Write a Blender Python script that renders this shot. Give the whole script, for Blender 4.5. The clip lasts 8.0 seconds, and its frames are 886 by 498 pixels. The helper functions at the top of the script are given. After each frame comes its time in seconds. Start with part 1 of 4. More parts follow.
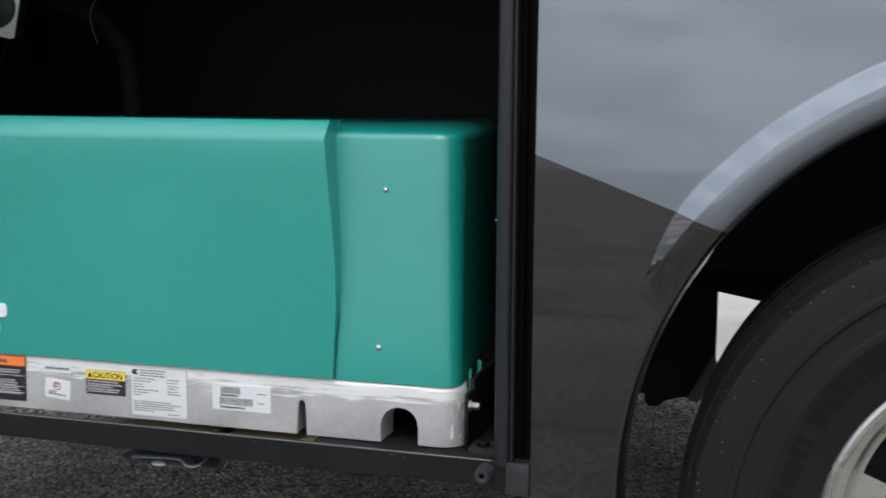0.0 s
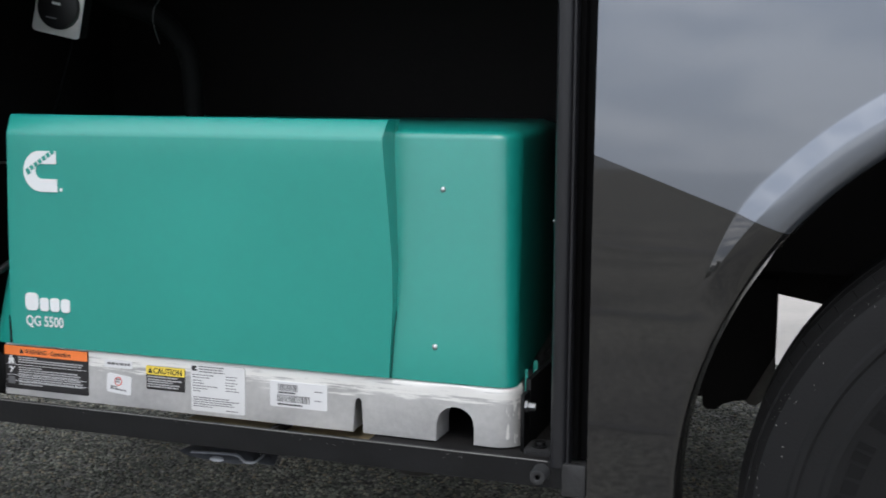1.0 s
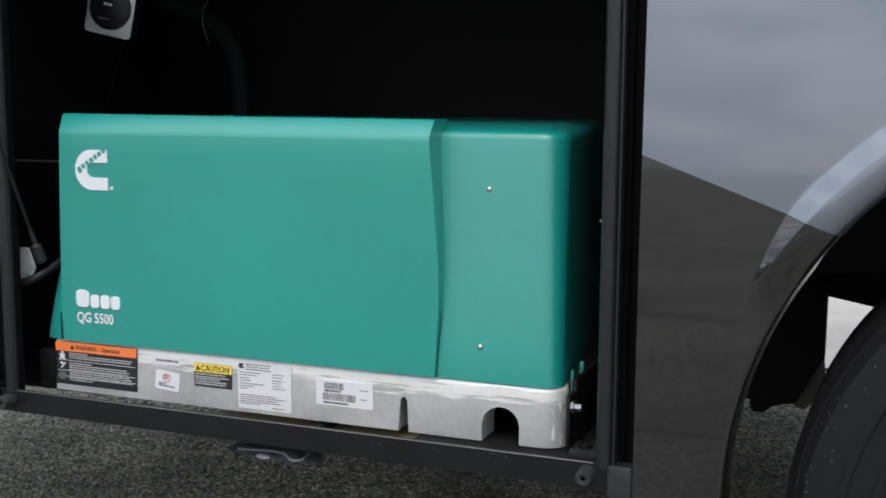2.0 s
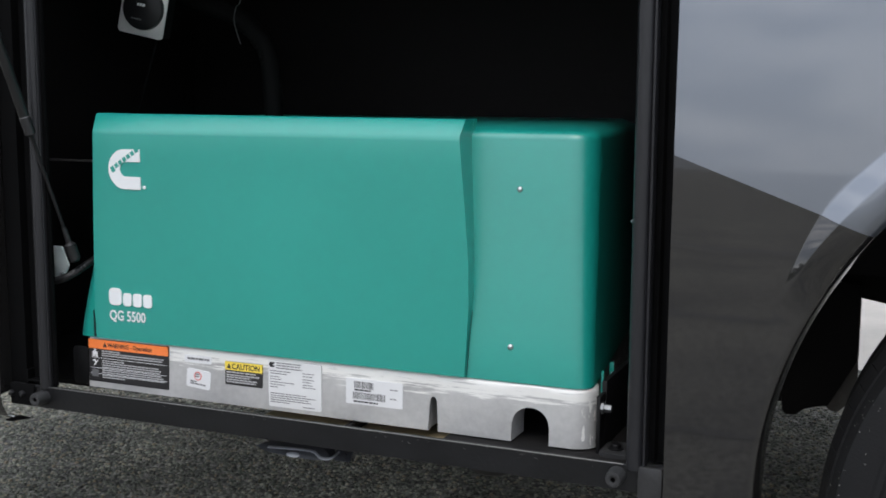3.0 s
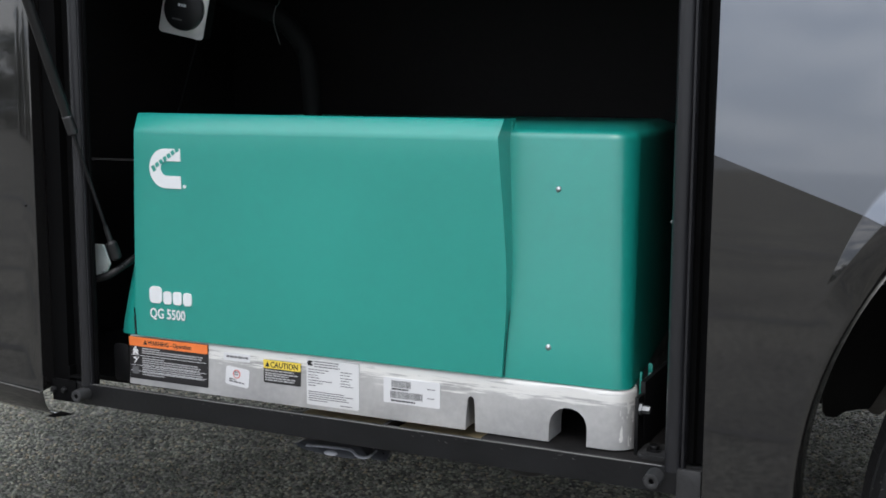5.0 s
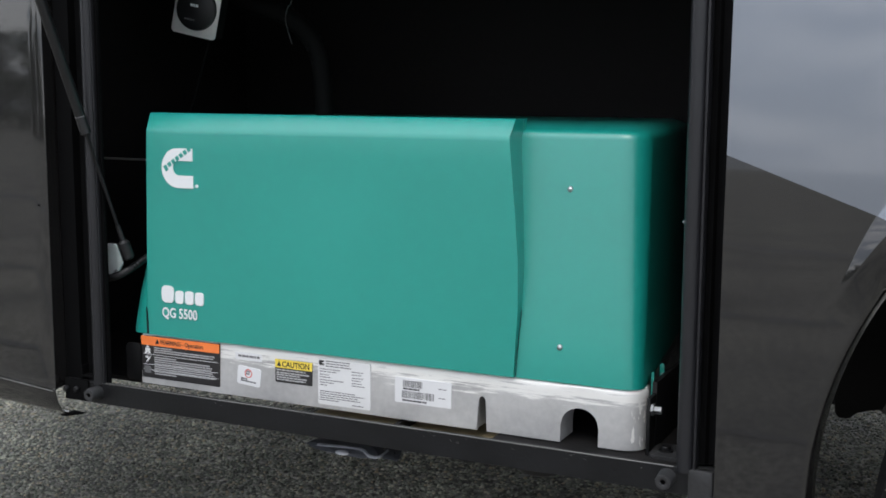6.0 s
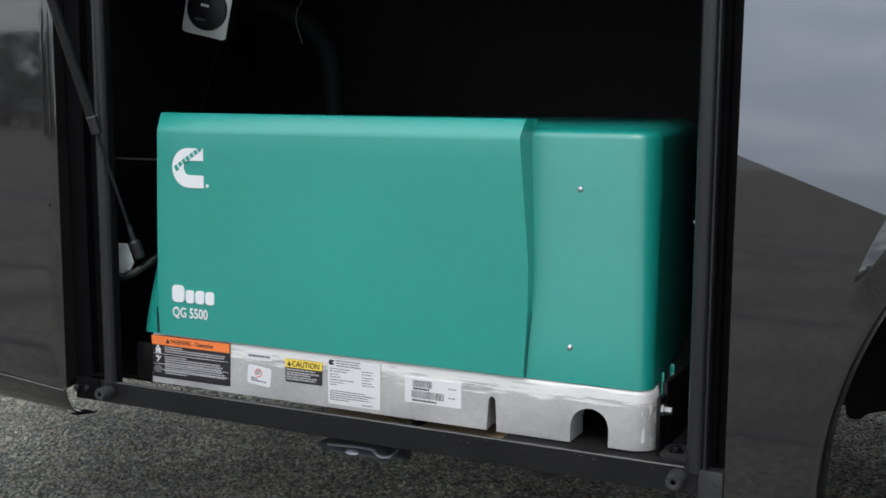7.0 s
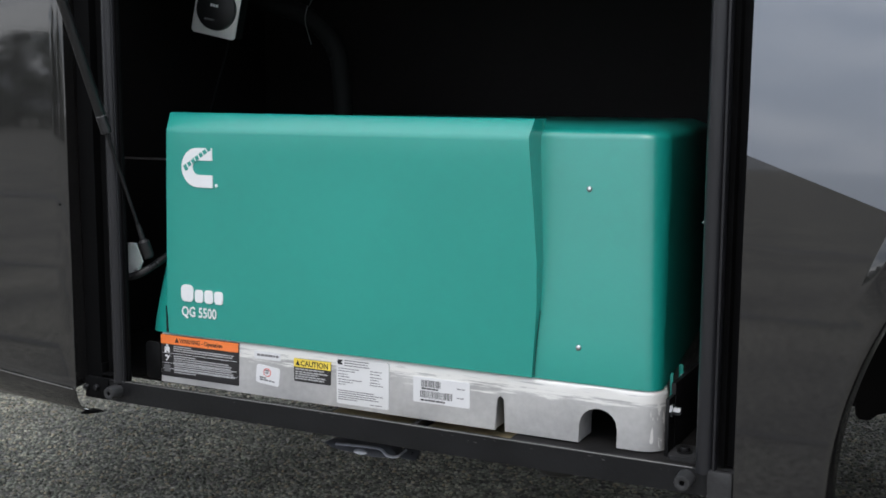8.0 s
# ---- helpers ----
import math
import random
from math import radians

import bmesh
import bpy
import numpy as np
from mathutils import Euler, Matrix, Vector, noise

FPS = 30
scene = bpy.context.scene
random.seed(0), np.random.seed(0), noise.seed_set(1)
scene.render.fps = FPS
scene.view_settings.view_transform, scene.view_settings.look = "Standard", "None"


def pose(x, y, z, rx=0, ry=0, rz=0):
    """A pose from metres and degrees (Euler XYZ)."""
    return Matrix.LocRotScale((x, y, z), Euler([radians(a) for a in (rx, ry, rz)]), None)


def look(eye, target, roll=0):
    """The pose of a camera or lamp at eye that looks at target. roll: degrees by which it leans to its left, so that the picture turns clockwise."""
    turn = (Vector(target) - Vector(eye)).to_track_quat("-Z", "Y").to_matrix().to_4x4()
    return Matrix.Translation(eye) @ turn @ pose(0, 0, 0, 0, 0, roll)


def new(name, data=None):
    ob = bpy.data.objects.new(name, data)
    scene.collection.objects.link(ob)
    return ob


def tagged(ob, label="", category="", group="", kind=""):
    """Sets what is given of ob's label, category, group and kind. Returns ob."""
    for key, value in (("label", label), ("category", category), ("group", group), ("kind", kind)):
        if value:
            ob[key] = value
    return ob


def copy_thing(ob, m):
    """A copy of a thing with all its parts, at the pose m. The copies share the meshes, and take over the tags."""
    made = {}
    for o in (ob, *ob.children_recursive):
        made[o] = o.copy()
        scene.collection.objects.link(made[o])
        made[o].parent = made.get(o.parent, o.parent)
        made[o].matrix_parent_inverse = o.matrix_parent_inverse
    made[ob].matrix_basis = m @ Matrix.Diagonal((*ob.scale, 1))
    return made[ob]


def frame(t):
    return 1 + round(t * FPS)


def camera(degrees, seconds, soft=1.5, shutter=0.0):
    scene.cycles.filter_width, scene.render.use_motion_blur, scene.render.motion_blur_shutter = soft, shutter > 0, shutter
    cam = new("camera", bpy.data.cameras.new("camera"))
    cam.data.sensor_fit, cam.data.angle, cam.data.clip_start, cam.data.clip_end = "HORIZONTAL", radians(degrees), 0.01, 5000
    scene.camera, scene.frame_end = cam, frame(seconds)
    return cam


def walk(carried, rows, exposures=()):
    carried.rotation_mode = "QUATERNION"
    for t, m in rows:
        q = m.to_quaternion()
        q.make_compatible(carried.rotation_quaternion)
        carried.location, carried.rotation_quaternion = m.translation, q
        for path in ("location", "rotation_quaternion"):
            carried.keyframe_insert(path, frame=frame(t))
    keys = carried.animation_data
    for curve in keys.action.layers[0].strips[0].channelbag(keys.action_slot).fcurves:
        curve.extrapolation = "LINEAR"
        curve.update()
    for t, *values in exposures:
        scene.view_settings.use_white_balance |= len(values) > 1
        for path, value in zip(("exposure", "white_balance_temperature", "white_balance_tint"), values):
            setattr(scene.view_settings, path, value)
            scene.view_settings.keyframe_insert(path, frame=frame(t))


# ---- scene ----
# Open generator bay of a motorhome. x runs along the vehicle, y into it (body skin at y = 0), ground at z = 0.
cam = camera(42.8, 8.0, soft=1.7, shutter=0.8)
PATH = [
    (0.0, pose(0.0073, -1.4073, 0.955, 82.389, -0.241, 16.710)),
    (0.5, pose(0.0057, -1.4078, 0.955, 82.367, -0.232, 18.250)),
    (1.0, pose(0.0044, -1.4083, 0.955, 82.365, -0.249, 19.515)),
    (1.5, pose(0.0031, -1.4087, 0.955, 82.351, -0.257, 20.752)),
    (3.0, pose(0.0006, -1.4097, 0.955, 82.326, -0.269, 23.277)),
    (3.5, pose(0.0000, -1.4100, 0.955, 82.320, -0.251, 23.857)),
    (4.0, pose(-0.0005, -1.4102, 0.955, 82.314, -0.274, 24.370)),
    (4.5, pose(-0.0009, -1.4104, 0.955, 82.305, -0.254, 24.796)),
    (5.0, pose(-0.0013, -1.4106, 0.955, 82.301, -0.238, 25.141)),
    (6.5, pose(-0.0021, -1.4110, 0.955, 82.289, -0.241, 25.961)),
    (7.0, pose(-0.0023, -1.4111, 0.955, 82.287, -0.240, 26.205)),
    (7.5, pose(-0.0025, -1.4112, 0.955, 82.280, -0.253, 26.433)),
    (8.0, pose(-0.0027, -1.4113, 0.955, 82.281, -0.263, 26.636)),
]
walk(cam, PATH)

# ---------------------------------------------------------------- world and light
SUN_ELEV, SUN_AZ = radians(54), radians(170)
world = bpy.data.worlds.new("overcast_sky")
scene.world = world
world.use_nodes = True
wn, wl = world.node_tree.nodes, world.node_tree.links
wn.clear()
w_out = wn.new("ShaderNodeOutputWorld")
w_bg = wn.new("ShaderNodeBackground")
w_sky = wn.new("ShaderNodeTexSky")
w_sky.sky_type, w_sky.sun_disc = "NISHITA", False
w_sky.sun_elevation, w_sky.sun_rotation = SUN_ELEV, SUN_AZ
w_tc = wn.new("ShaderNodeTexCoord")
w_map = wn.new("ShaderNodeMapping")
w_map.inputs["Scale"].default_value = (1.0, 1.0, 3.2)
w_noise = wn.new("ShaderNodeTexNoise")
w_noise.inputs["Scale"].default_value, w_noise.inputs["Detail"].default_value = 6.5, 5.0
w_noise.inputs["Roughness"].default_value = 0.55
w_ramp = wn.new("ShaderNodeValToRGB")
w_ramp.color_ramp.elements[0].position, w_ramp.color_ramp.elements[0].color = 0.43, (4.2, 4.7, 5.6, 1)
w_ramp.color_ramp.elements[1].position, w_ramp.color_ramp.elements[1].color = 0.58, (10.2, 10.4, 10.8, 1)
w_mix = wn.new("ShaderNodeMix")
w_mix.data_type = "RGBA"
w_mix.inputs["Factor"].default_value = 0.88
wl.new(w_tc.outputs["Generated"], w_map.inputs["Vector"])
wl.new(w_map.outputs["Vector"], w_noise.inputs["Vector"])
wl.new(w_noise.outputs["Fac"], w_ramp.inputs["Fac"])
wl.new(w_sky.outputs["Color"], w_mix.inputs["A"])
wl.new(w_ramp.outputs["Color"], w_mix.inputs["B"])
w_sep = wn.new("ShaderNodeSeparateXYZ")
w_up = wn.new("ShaderNodeMapRange")
w_up.inputs["From Min"].default_value, w_up.inputs["From Max"].default_value = 0.0, 1.0
w_up.inputs["To Min"].default_value, w_up.inputs["To Max"].default_value = 0.84, 1.66
w_dome = wn.new("ShaderNodeVectorMath")
w_dome.operation = "SCALE"
wl.new(w_tc.outputs["Generated"], w_sep.inputs["Vector"])
wl.new(w_sep.outputs["Z"], w_up.inputs["Value"])
wl.new(w_mix.outputs["Result"], w_dome.inputs["Vector"])
wl.new(w_up.outputs["Result"], w_dome.inputs["Scale"])
wl.new(w_dome.outputs["Vector"], w_bg.inputs["Color"])
w_bg.inputs["Strength"].default_value = 0.171
wl.new(w_bg.outputs["Background"], w_out.inputs["Surface"])

sun = new("sun", bpy.data.lights.new("sun", "SUN"))
sun.data.energy, sun.data.angle, sun.data.color = 1.26, radians(25), (1.0, 0.975, 0.945)
sun.matrix_world = look((0.7, -3.9, 5.6), (0, 0, 0))
scene.view_settings.exposure = 0.0


# ---------------------------------------------------------------- materials
def material(name, base, rough=0.5, metal=0.0, var=0.12, scale=12.0, bump=0.0, bump_scale=60.0, coat=0.0,
             coat_rough=0.03, stretch=(1, 1, 1), spread=None, rough_var=0.08, spec=0.5):
    """Principled material whose colour and roughness vary at two scales, with fine relief."""
    m = bpy.data.materials.new(name)
    m.use_nodes = True
    n, l = m.node_tree.nodes, m.node_tree.links
    b = n["Principled BSDF"]
    tc = n.new("ShaderNodeTexCoord")
    mp = n.new("ShaderNodeMapping")
    mp.inputs["Scale"].default_value = stretch
    l.new(tc.outputs["Object"], mp.inputs["Vector"])
    big = n.new("ShaderNodeTexNoise")
    big.inputs["Scale"].default_value, big.inputs["Detail"].default_value = scale, 5
    fine = n.new("ShaderNodeTexNoise")
    fine.inputs["Scale"].default_value, fine.inputs["Detail"].default_value = scale * 11, 3
    add = n.new("ShaderNodeMath")
    add.operation = "MULTIPLY_ADD"
    add.inputs[1].default_value = 0.35
    for t in (big, fine):
        l.new(mp.outputs["Vector"], t.inputs["Vector"])
    l.new(fine.outputs["Fac"], add.inputs[0])
    l.new(big.outputs["Fac"], add.inputs[2])
    ramp = n.new("ShaderNodeValToRGB")
    lo = [max(0.0, c * (1 - var)) for c in base]
    hi = spread if spread else [min(1.0, c * (1 + var)) for c in base]
    ramp.color_ramp.elements[0].position, ramp.color_ramp.elements[0].color = 0.45, (*lo, 1)
    ramp.color_ramp.elements[1].position, ramp.color_ramp.elements[1].color = 0.9, (*hi, 1)
    l.new(add.outputs["Value"], ramp.inputs["Fac"])
    l.new(ramp.outputs["Color"], b.inputs["Base Color"])
    rr = n.new("ShaderNodeMapRange")
    rr.inputs["From Min"].default_value, rr.inputs["From Max"].default_value = 0.3, 1.0
    rr.inputs["To Min"].default_value, rr.inputs["To Max"].default_value = max(0.02, rough - rough_var), min(1, rough + rough_var)
    l.new(add.outputs["Value"], rr.inputs["Value"])
    l.new(rr.outputs["Result"], b.inputs["Roughness"])
    b.inputs["Metallic"].default_value = metal
    b.inputs["Specular IOR Level"].default_value = spec
    b.inputs["Coat Weight"].default_value, b.inputs["Coat Roughness"].default_value = coat, coat_rough
    if bump:
        bn = n.new("ShaderNodeTexNoise")
        bn.inputs["Scale"].default_value, bn.inputs["Detail"].default_value = bump_scale, 4
        l.new(mp.outputs["Vector"], bn.inputs["Vector"])
        bp = n.new("ShaderNodeBump")
        bp.inputs["Strength"].default_value, bp.inputs["Distance"].default_value = bump, 0.002
        l.new(bn.outputs["Fac"], bp.inputs["Height"])
        l.new(bp.outputs["Normal"], b.inputs["Normal"])
    return m


TEAL = material("teal_powder_coat", (0.006, 0.272, 0.224), 0.38, var=0.06, scale=4, bump=0.12, bump_scale=420, coat=0.9, coat_rough=0.30)
TEAL.node_tree.nodes["Principled BSDF"].inputs["Coat IOR"].default_value = 1.55
WHITE_INK = material("white_ink", (0.71, 0.72, 0.73), 0.5, var=0.03)
BLACK_INK = material("black_ink", (0.012, 0.012, 0.013), 0.45, var=0.1)
DECAL_BLACK = material("decal_black", (0.020, 0.019, 0.020), 0.4, var=0.08)
DECAL_WHITE = material("decal_white", (0.66, 0.66, 0.67), 0.45, var=0.03)
DECAL_ORANGE = material("decal_orange", (0.85, 0.21, 0.05), 0.45, var=0.05)
DECAL_YELLOW = material("decal_yellow", (0.80, 0.60, 0.08), 0.45, var=0.05)
DECAL_RED = material("decal_red", (0.60, 0.06, 0.04), 0.45, var=0.05)
PRINT_PALE = material("pale_print", (0.40, 0.40, 0.405), 0.5, var=0.05)
GREY_INK = material("grey_ink", (0.13, 0.13, 0.135), 0.5, var=0.05)
ALUMINIUM = material("cast_aluminium", (0.43, 0.425, 0.42), 0.52, 0.3, 0.2, 9, 0.25, 90, rough_var=0.12)
STEEL = material("zinc_steel", (0.55, 0.56, 0.57), 0.32, 0.95, 0.15, 60)
SATIN_PLATE = material("satin_aluminium_plate", (0.70, 0.69, 0.67), 0.40, 0.4, 0.06, 20)
FRAME_BLACK = material("black_frame_paint", (0.0055, 0.0055, 0.0062), 0.48, var=0.35, scale=14, bump=0.25, bump_scale=140, spec=0.3)
RAIL_EDGE = material("worn_rail_and_crease_highlight", (0.124, 0.121, 0.115), 0.5, 0.3, 0.4, 35, 0.3, 150, stretch=(0.3, 1, 1))
GUSSET = material("scuffed_gusset", (0.026, 0.026, 0.027), 0.55, 0.1, 0.45, 40, 0.4, 160)
SEAL = material("rubber_seal", (0.0028, 0.0028, 0.0030), 0.7, var=0.2, scale=20, bump=0.2, bump_scale=200, spec=0.06)
POST_GREY = material("weather_strip", (0.0085, 0.0085, 0.0105), 0.36, var=0.25, scale=16, bump=0.15, bump_scale=160, stretch=(1, 1, 0.15))
BAY_BLACK = material("bay_black", (0.0078, 0.0070, 0.0070), 0.75, var=0.3, scale=8, bump=0.3, bump_scale=80, spec=0.25)
PLASTIC = material("black_plastic", (0.008, 0.008, 0.009), 0.45, var=0.2, scale=30)
HOSE_RUBBER = material("hose_rubber", (0.0045, 0.0045, 0.0045), 0.8, var=0.3, scale=30, spec=0.15)
TYRE_RUBBER = material("tyre_rubber", (0.0060, 0.0060, 0.0066), 0.75, var=0.25, scale=14, bump=0.3, bump_scale=260, spec=0.3)
TYRE_MARK = material("tyre_raised_marks", (0.0048, 0.0048, 0.0052), 0.7, var=0.2, scale=30, spec=0.2)
RIM_ALU = material("polished_rim", (0.62, 0.60, 0.57), 0.28, 0.9, 0.12, 10, 0.06, 60)
CHALK = material("pale_grit", (0.27, 0.265, 0.25), 0.9, var=0.2, scale=90)
SILVER = material("silver_blue_paint", (0.168, 0.185, 0.216), 0.30, 0.65, 0.02, 1.2, coat=1.0, coat_rough=0.04, rough_var=0.015)
for node in SILVER.node_tree.nodes:
    if node.type == "VALTORGB":
        node.color_ramp.interpolation = "EASE"
        node.color_ramp.elements[0].position = 0.2
SILVER.node_tree.nodes["Principled BSDF"].inputs["Coat IOR"].default_value = 1.62
DARK_PAINT = material("charcoal_paint", (0.0130, 0.0123, 0.0121), 0.42, 0.2, 0.08, 3, 0.12, 2.2, coat=1.0, coat_rough=0.034, spec=0.1)
STRUT_BLACK = material("strut_black", (0.012, 0.012, 0.013), 0.38, var=0.15, scale=20)
DIM_WIRE = material("dim_wire", (0.05, 0.05, 0.05), 0.6, var=0.2)
DARK_PAINT.node_tree.nodes["Principled BSDF"].inputs["Coat IOR"].default_value = 1.76
STOP_RUBBER = material("stop_rubber", (0.020, 0.020, 0.021), 0.6, var=0.3, scale=60)
ZINC_WHITE = material("pale_zinc", (0.62, 0.68, 0.66), 0.45, 0.2, 0.15, 40)
GREY_STEEL = material("grey_steel", (0.15, 0.142, 0.132), 0.8, 0.1, 0.3, 18, 0.3, 90)
LATCH_BLACK = material("glossy_latch_black", (0.026, 0.028, 0.033), 0.32, 0.1, 0.4, 40, 0.2, 160, coat=0.3, coat_rough=0.25)
LATCH_BAR = material("latch_zinc", (0.27, 0.28, 0.30), 0.4, 0.7, 0.3, 60)
DULL_ZINC = material("dull_zinc", (0.19, 0.195, 0.20), 0.42, 0.85, 0.2, 60)
DECAL_SILVER = material("decal_silver", (0.64, 0.64, 0.645), 0.42, var=0.04)
WOOD = material("plywood_floor", (0.34, 0.28, 0.17), 0.8, var=0.3, scale=25, stretch=(0.3, 1, 1))
BARK = material("bark", (0.08, 0.065, 0.05), 0.9, var=0.3, scale=8, bump=0.6, bump_scale=20)
LEAF = material("leaf", (0.040, 0.060, 0.024), 0.6, var=0.45, scale=0.8)


def asphalt_material():
    m = bpy.data.materials.new("coarse_asphalt")
    m.use_nodes = True
    n, l = m.node_tree.nodes, m.node_tree.links
    b = n["Principled BSDF"]
    tc = n.new("ShaderNodeTexCoord")
    vor = n.new("ShaderNodeTexVoronoi")
    vor.inputs["Scale"].default_value = 80
    vor.inputs["Randomness"].default_value = 1.0
    big = n.new("ShaderNodeTexNoise")
    big.inputs["Scale"].default_value, big.inputs["Detail"].default_value = 2.2, 6
    mid = n.new("ShaderNodeTexNoise")
    mid.inputs["Scale"].default_value, mid.inputs["Detail"].default_value = 38, 5
    for t in (vor, big, mid):
        l.new(tc.outputs["Object"], t.inputs["Vector"])
    sep = n.new("ShaderNodeSeparateColor")
    l.new(vor.outputs["Color"], sep.inputs["Color"])
    stone = n.new("ShaderNodeValToRGB")
    e = stone.color_ramp.elements
    e[0].position, e[0].color = 0.0, (0.14, 0.136, 0.122, 1)
    e[1].position, e[1].color = 1.0, (0.40, 0.386, 0.342, 1)
    x = e.new(0.55)
    x.color = (0.26, 0.25, 0.222, 1)
    l.new(sep.outputs["Red"], stone.inputs["Fac"])
    patch = n.new("ShaderNodeValToRGB")
    big.inputs["Scale"].default_value = 1.1
    patch.color_ramp.elements[0].position, patch.color_ramp.elements[0].color = 0.35, (0.5, 0.5, 0.5, 1)
    patch.color_ramp.elements[1].position, patch.color_ramp.elements[1].color = 0.7, (1.15, 1.13, 1.06, 1)
    l.new(big.outputs["Fac"], patch.inputs["Fac"])
    mul = n.new("ShaderNodeMix")
    mul.data_type, mul.blend_type = "RGBA", "MULTIPLY"
    mul.inputs["Factor"].default_value = 1.0
    l.new(stone.outputs["Color"], mul.inputs["A"])
    l.new(patch.outputs["Color"], mul.inputs["B"])
    pit = n.new("ShaderNodeValToRGB")
    pit.color_ramp.elements[0].position, pit.color_ramp.elements[0].color = 0.36, (0.30, 0.30, 0.30, 1)
    pit.color_ramp.elements[1].position, pit.color_ramp.elements[1].color = 0.55, (1, 1, 1, 1)
    l.new(mid.outputs["Fac"], pit.inputs["Fac"])
    mul2 = n.new("ShaderNodeMix")
    mul2.data_type, mul2.blend_type = "RGBA", "MULTIPLY"
    mul2.inputs["Factor"].default_value = 1.0
    l.new(mul.outputs["Result"], mul2.inputs["A"])
    l.new(pit.outputs["Color"], mul2.inputs["B"])
    l.new(mul2.outputs["Result"], b.inputs["Base Color"])
    b.inputs["Roughness"].default_value = 0.85
    h = n.new("ShaderNodeMath")
    h.operation = "MULTIPLY_ADD"
    h.inputs[1].default_value = -0.7
    l.new(vor.outputs["Distance"], h.inputs[0])
    l.new(mid.outputs["Fac"], h.inputs[2])
    bp = n.new("ShaderNodeBump")
    bp.inputs["Strength"].default_value, bp.inputs["Distance"].default_value = 0.9, 0.012
    l.new(h.outputs["Value"], bp.inputs["Height"])
    l.new(bp.outputs["Normal"], b.inputs["Normal"])
    return m


ASPHALT = asphalt_material()
TAR = material("tar", (0.010, 0.010, 0.011), 0.5, var=0.3, scale=6, bump=0.3, bump_scale=60)
CONCRETE = material("pale_concrete", (0.45, 0.415, 0.375), 0.85, var=0.12, scale=2.5, bump=0.3, bump_scale=40)


def stone_material():
    m = bpy.data.materials.new("stone_chippings")
    m.use_nodes = True
    n, l = m.node_tree.nodes, m.node_tree.links
    b = n["Principled BSDF"]
    geo = n.new("ShaderNodeNewGeometry")
    ramp = n.new("ShaderNodeValToRGB")
    e = ramp.color_ramp.elements
    e[0].position, e[0].color = 0.0, (0.072, 0.073, 0.064, 1)
    e[1].position, e[1].color = 1.0, (0.50, 0.49, 0.42, 1)
    for pos, col in ((0.45, (0.205, 0.212, 0.186, 1)), (0.8, (0.38, 0.385, 0.335, 1)), (0.9, (0.36, 0.295, 0.215, 1))):
        e.new(pos).color = col
    l.new(geo.outputs["Random Per Island"], ramp.inputs["Fac"])
    big = n.new("ShaderNodeTexNoise")
    big.inputs["Scale"].default_value, big.inputs["Detail"].default_value = 2.2, 6
    tc = n.new("ShaderNodeTexCoord")
    l.new(tc.outputs["Object"], big.inputs["Vector"])
    patch = n.new("ShaderNodeValToRGB")
    patch.color_ramp.elements[0].position, patch.color_ramp.elements[0].color = 0.38, (0.58, 0.58, 0.53, 1)
    patch.color_ramp.elements[1].position, patch.color_ramp.elements[1].color = 0.68, (1.14, 1.14, 1.05, 1)
    mid = n.new("ShaderNodeTexNoise")
    mid.inputs["Scale"].default_value, mid.inputs["Detail"].default_value = 16, 3
    l.new(tc.outputs["Object"], mid.inputs["Vector"])
    both = n.new("ShaderNodeMath")
    both.operation = "MULTIPLY_ADD"
    both.inputs[1].default_value, both.inputs[2].default_value = 0.55, -0.275
    l.new(mid.outputs["Fac"], both.inputs[0])
    total = n.new("ShaderNodeMath")
    l.new(both.outputs["Value"], total.inputs[0])
    l.new(big.outputs["Fac"], total.inputs[1])
    l.new(total.outputs["Value"], patch.inputs["Fac"])
    mul = n.new("ShaderNodeMix")
    mul.data_type, mul.blend_type = "RGBA", "MULTIPLY"
    mul.inputs["Factor"].default_value = 1.0
    l.new(ramp.outputs["Color"], mul.inputs["A"])
    l.new(patch.outputs["Color"], mul.inputs["B"])
    l.new(mul.outputs["Result"], b.inputs["Base Color"])
    b.inputs["Roughness"].default_value = 0.85
    return m


STONE = stone_material()


# ---------------------------------------------------------------- mesh helpers
def mesh_of(name, bm, mats, smooth=None):
    bmesh.ops.recalc_face_normals(bm, faces=bm.faces)
    me = bpy.data.meshes.new(name)
    bm.to_mesh(me)
    bm.free()
    for m in (mats if isinstance(mats, (list, tuple)) else [mats]):
        me.materials.append(m)
    if smooth is not None:
        me.shade_smooth()
        if smooth < 180:
            me.set_sharp_from_angle(angle=radians(smooth))
    return me


def part(name, bm, mat, parent=None, label="", smooth=35):
    ob = new(name, mesh_of(name, bm, mat, smooth))
    if parent is not None:
        ob.parent = parent
        ob.matrix_parent_inverse = parent.matrix_world.inverted() if parent.parent is None and parent.type == "EMPTY" else Matrix()
    if label:
        tagged(ob, label)
    return ob


def thing(name, place, label, category, group="", kind=""):
    ob = new(name)
    ob.empty_display_size = 0.05
    ob.location = place
    bpy.context.view_layer.update()
    return tagged(ob, label, category, group, kind)


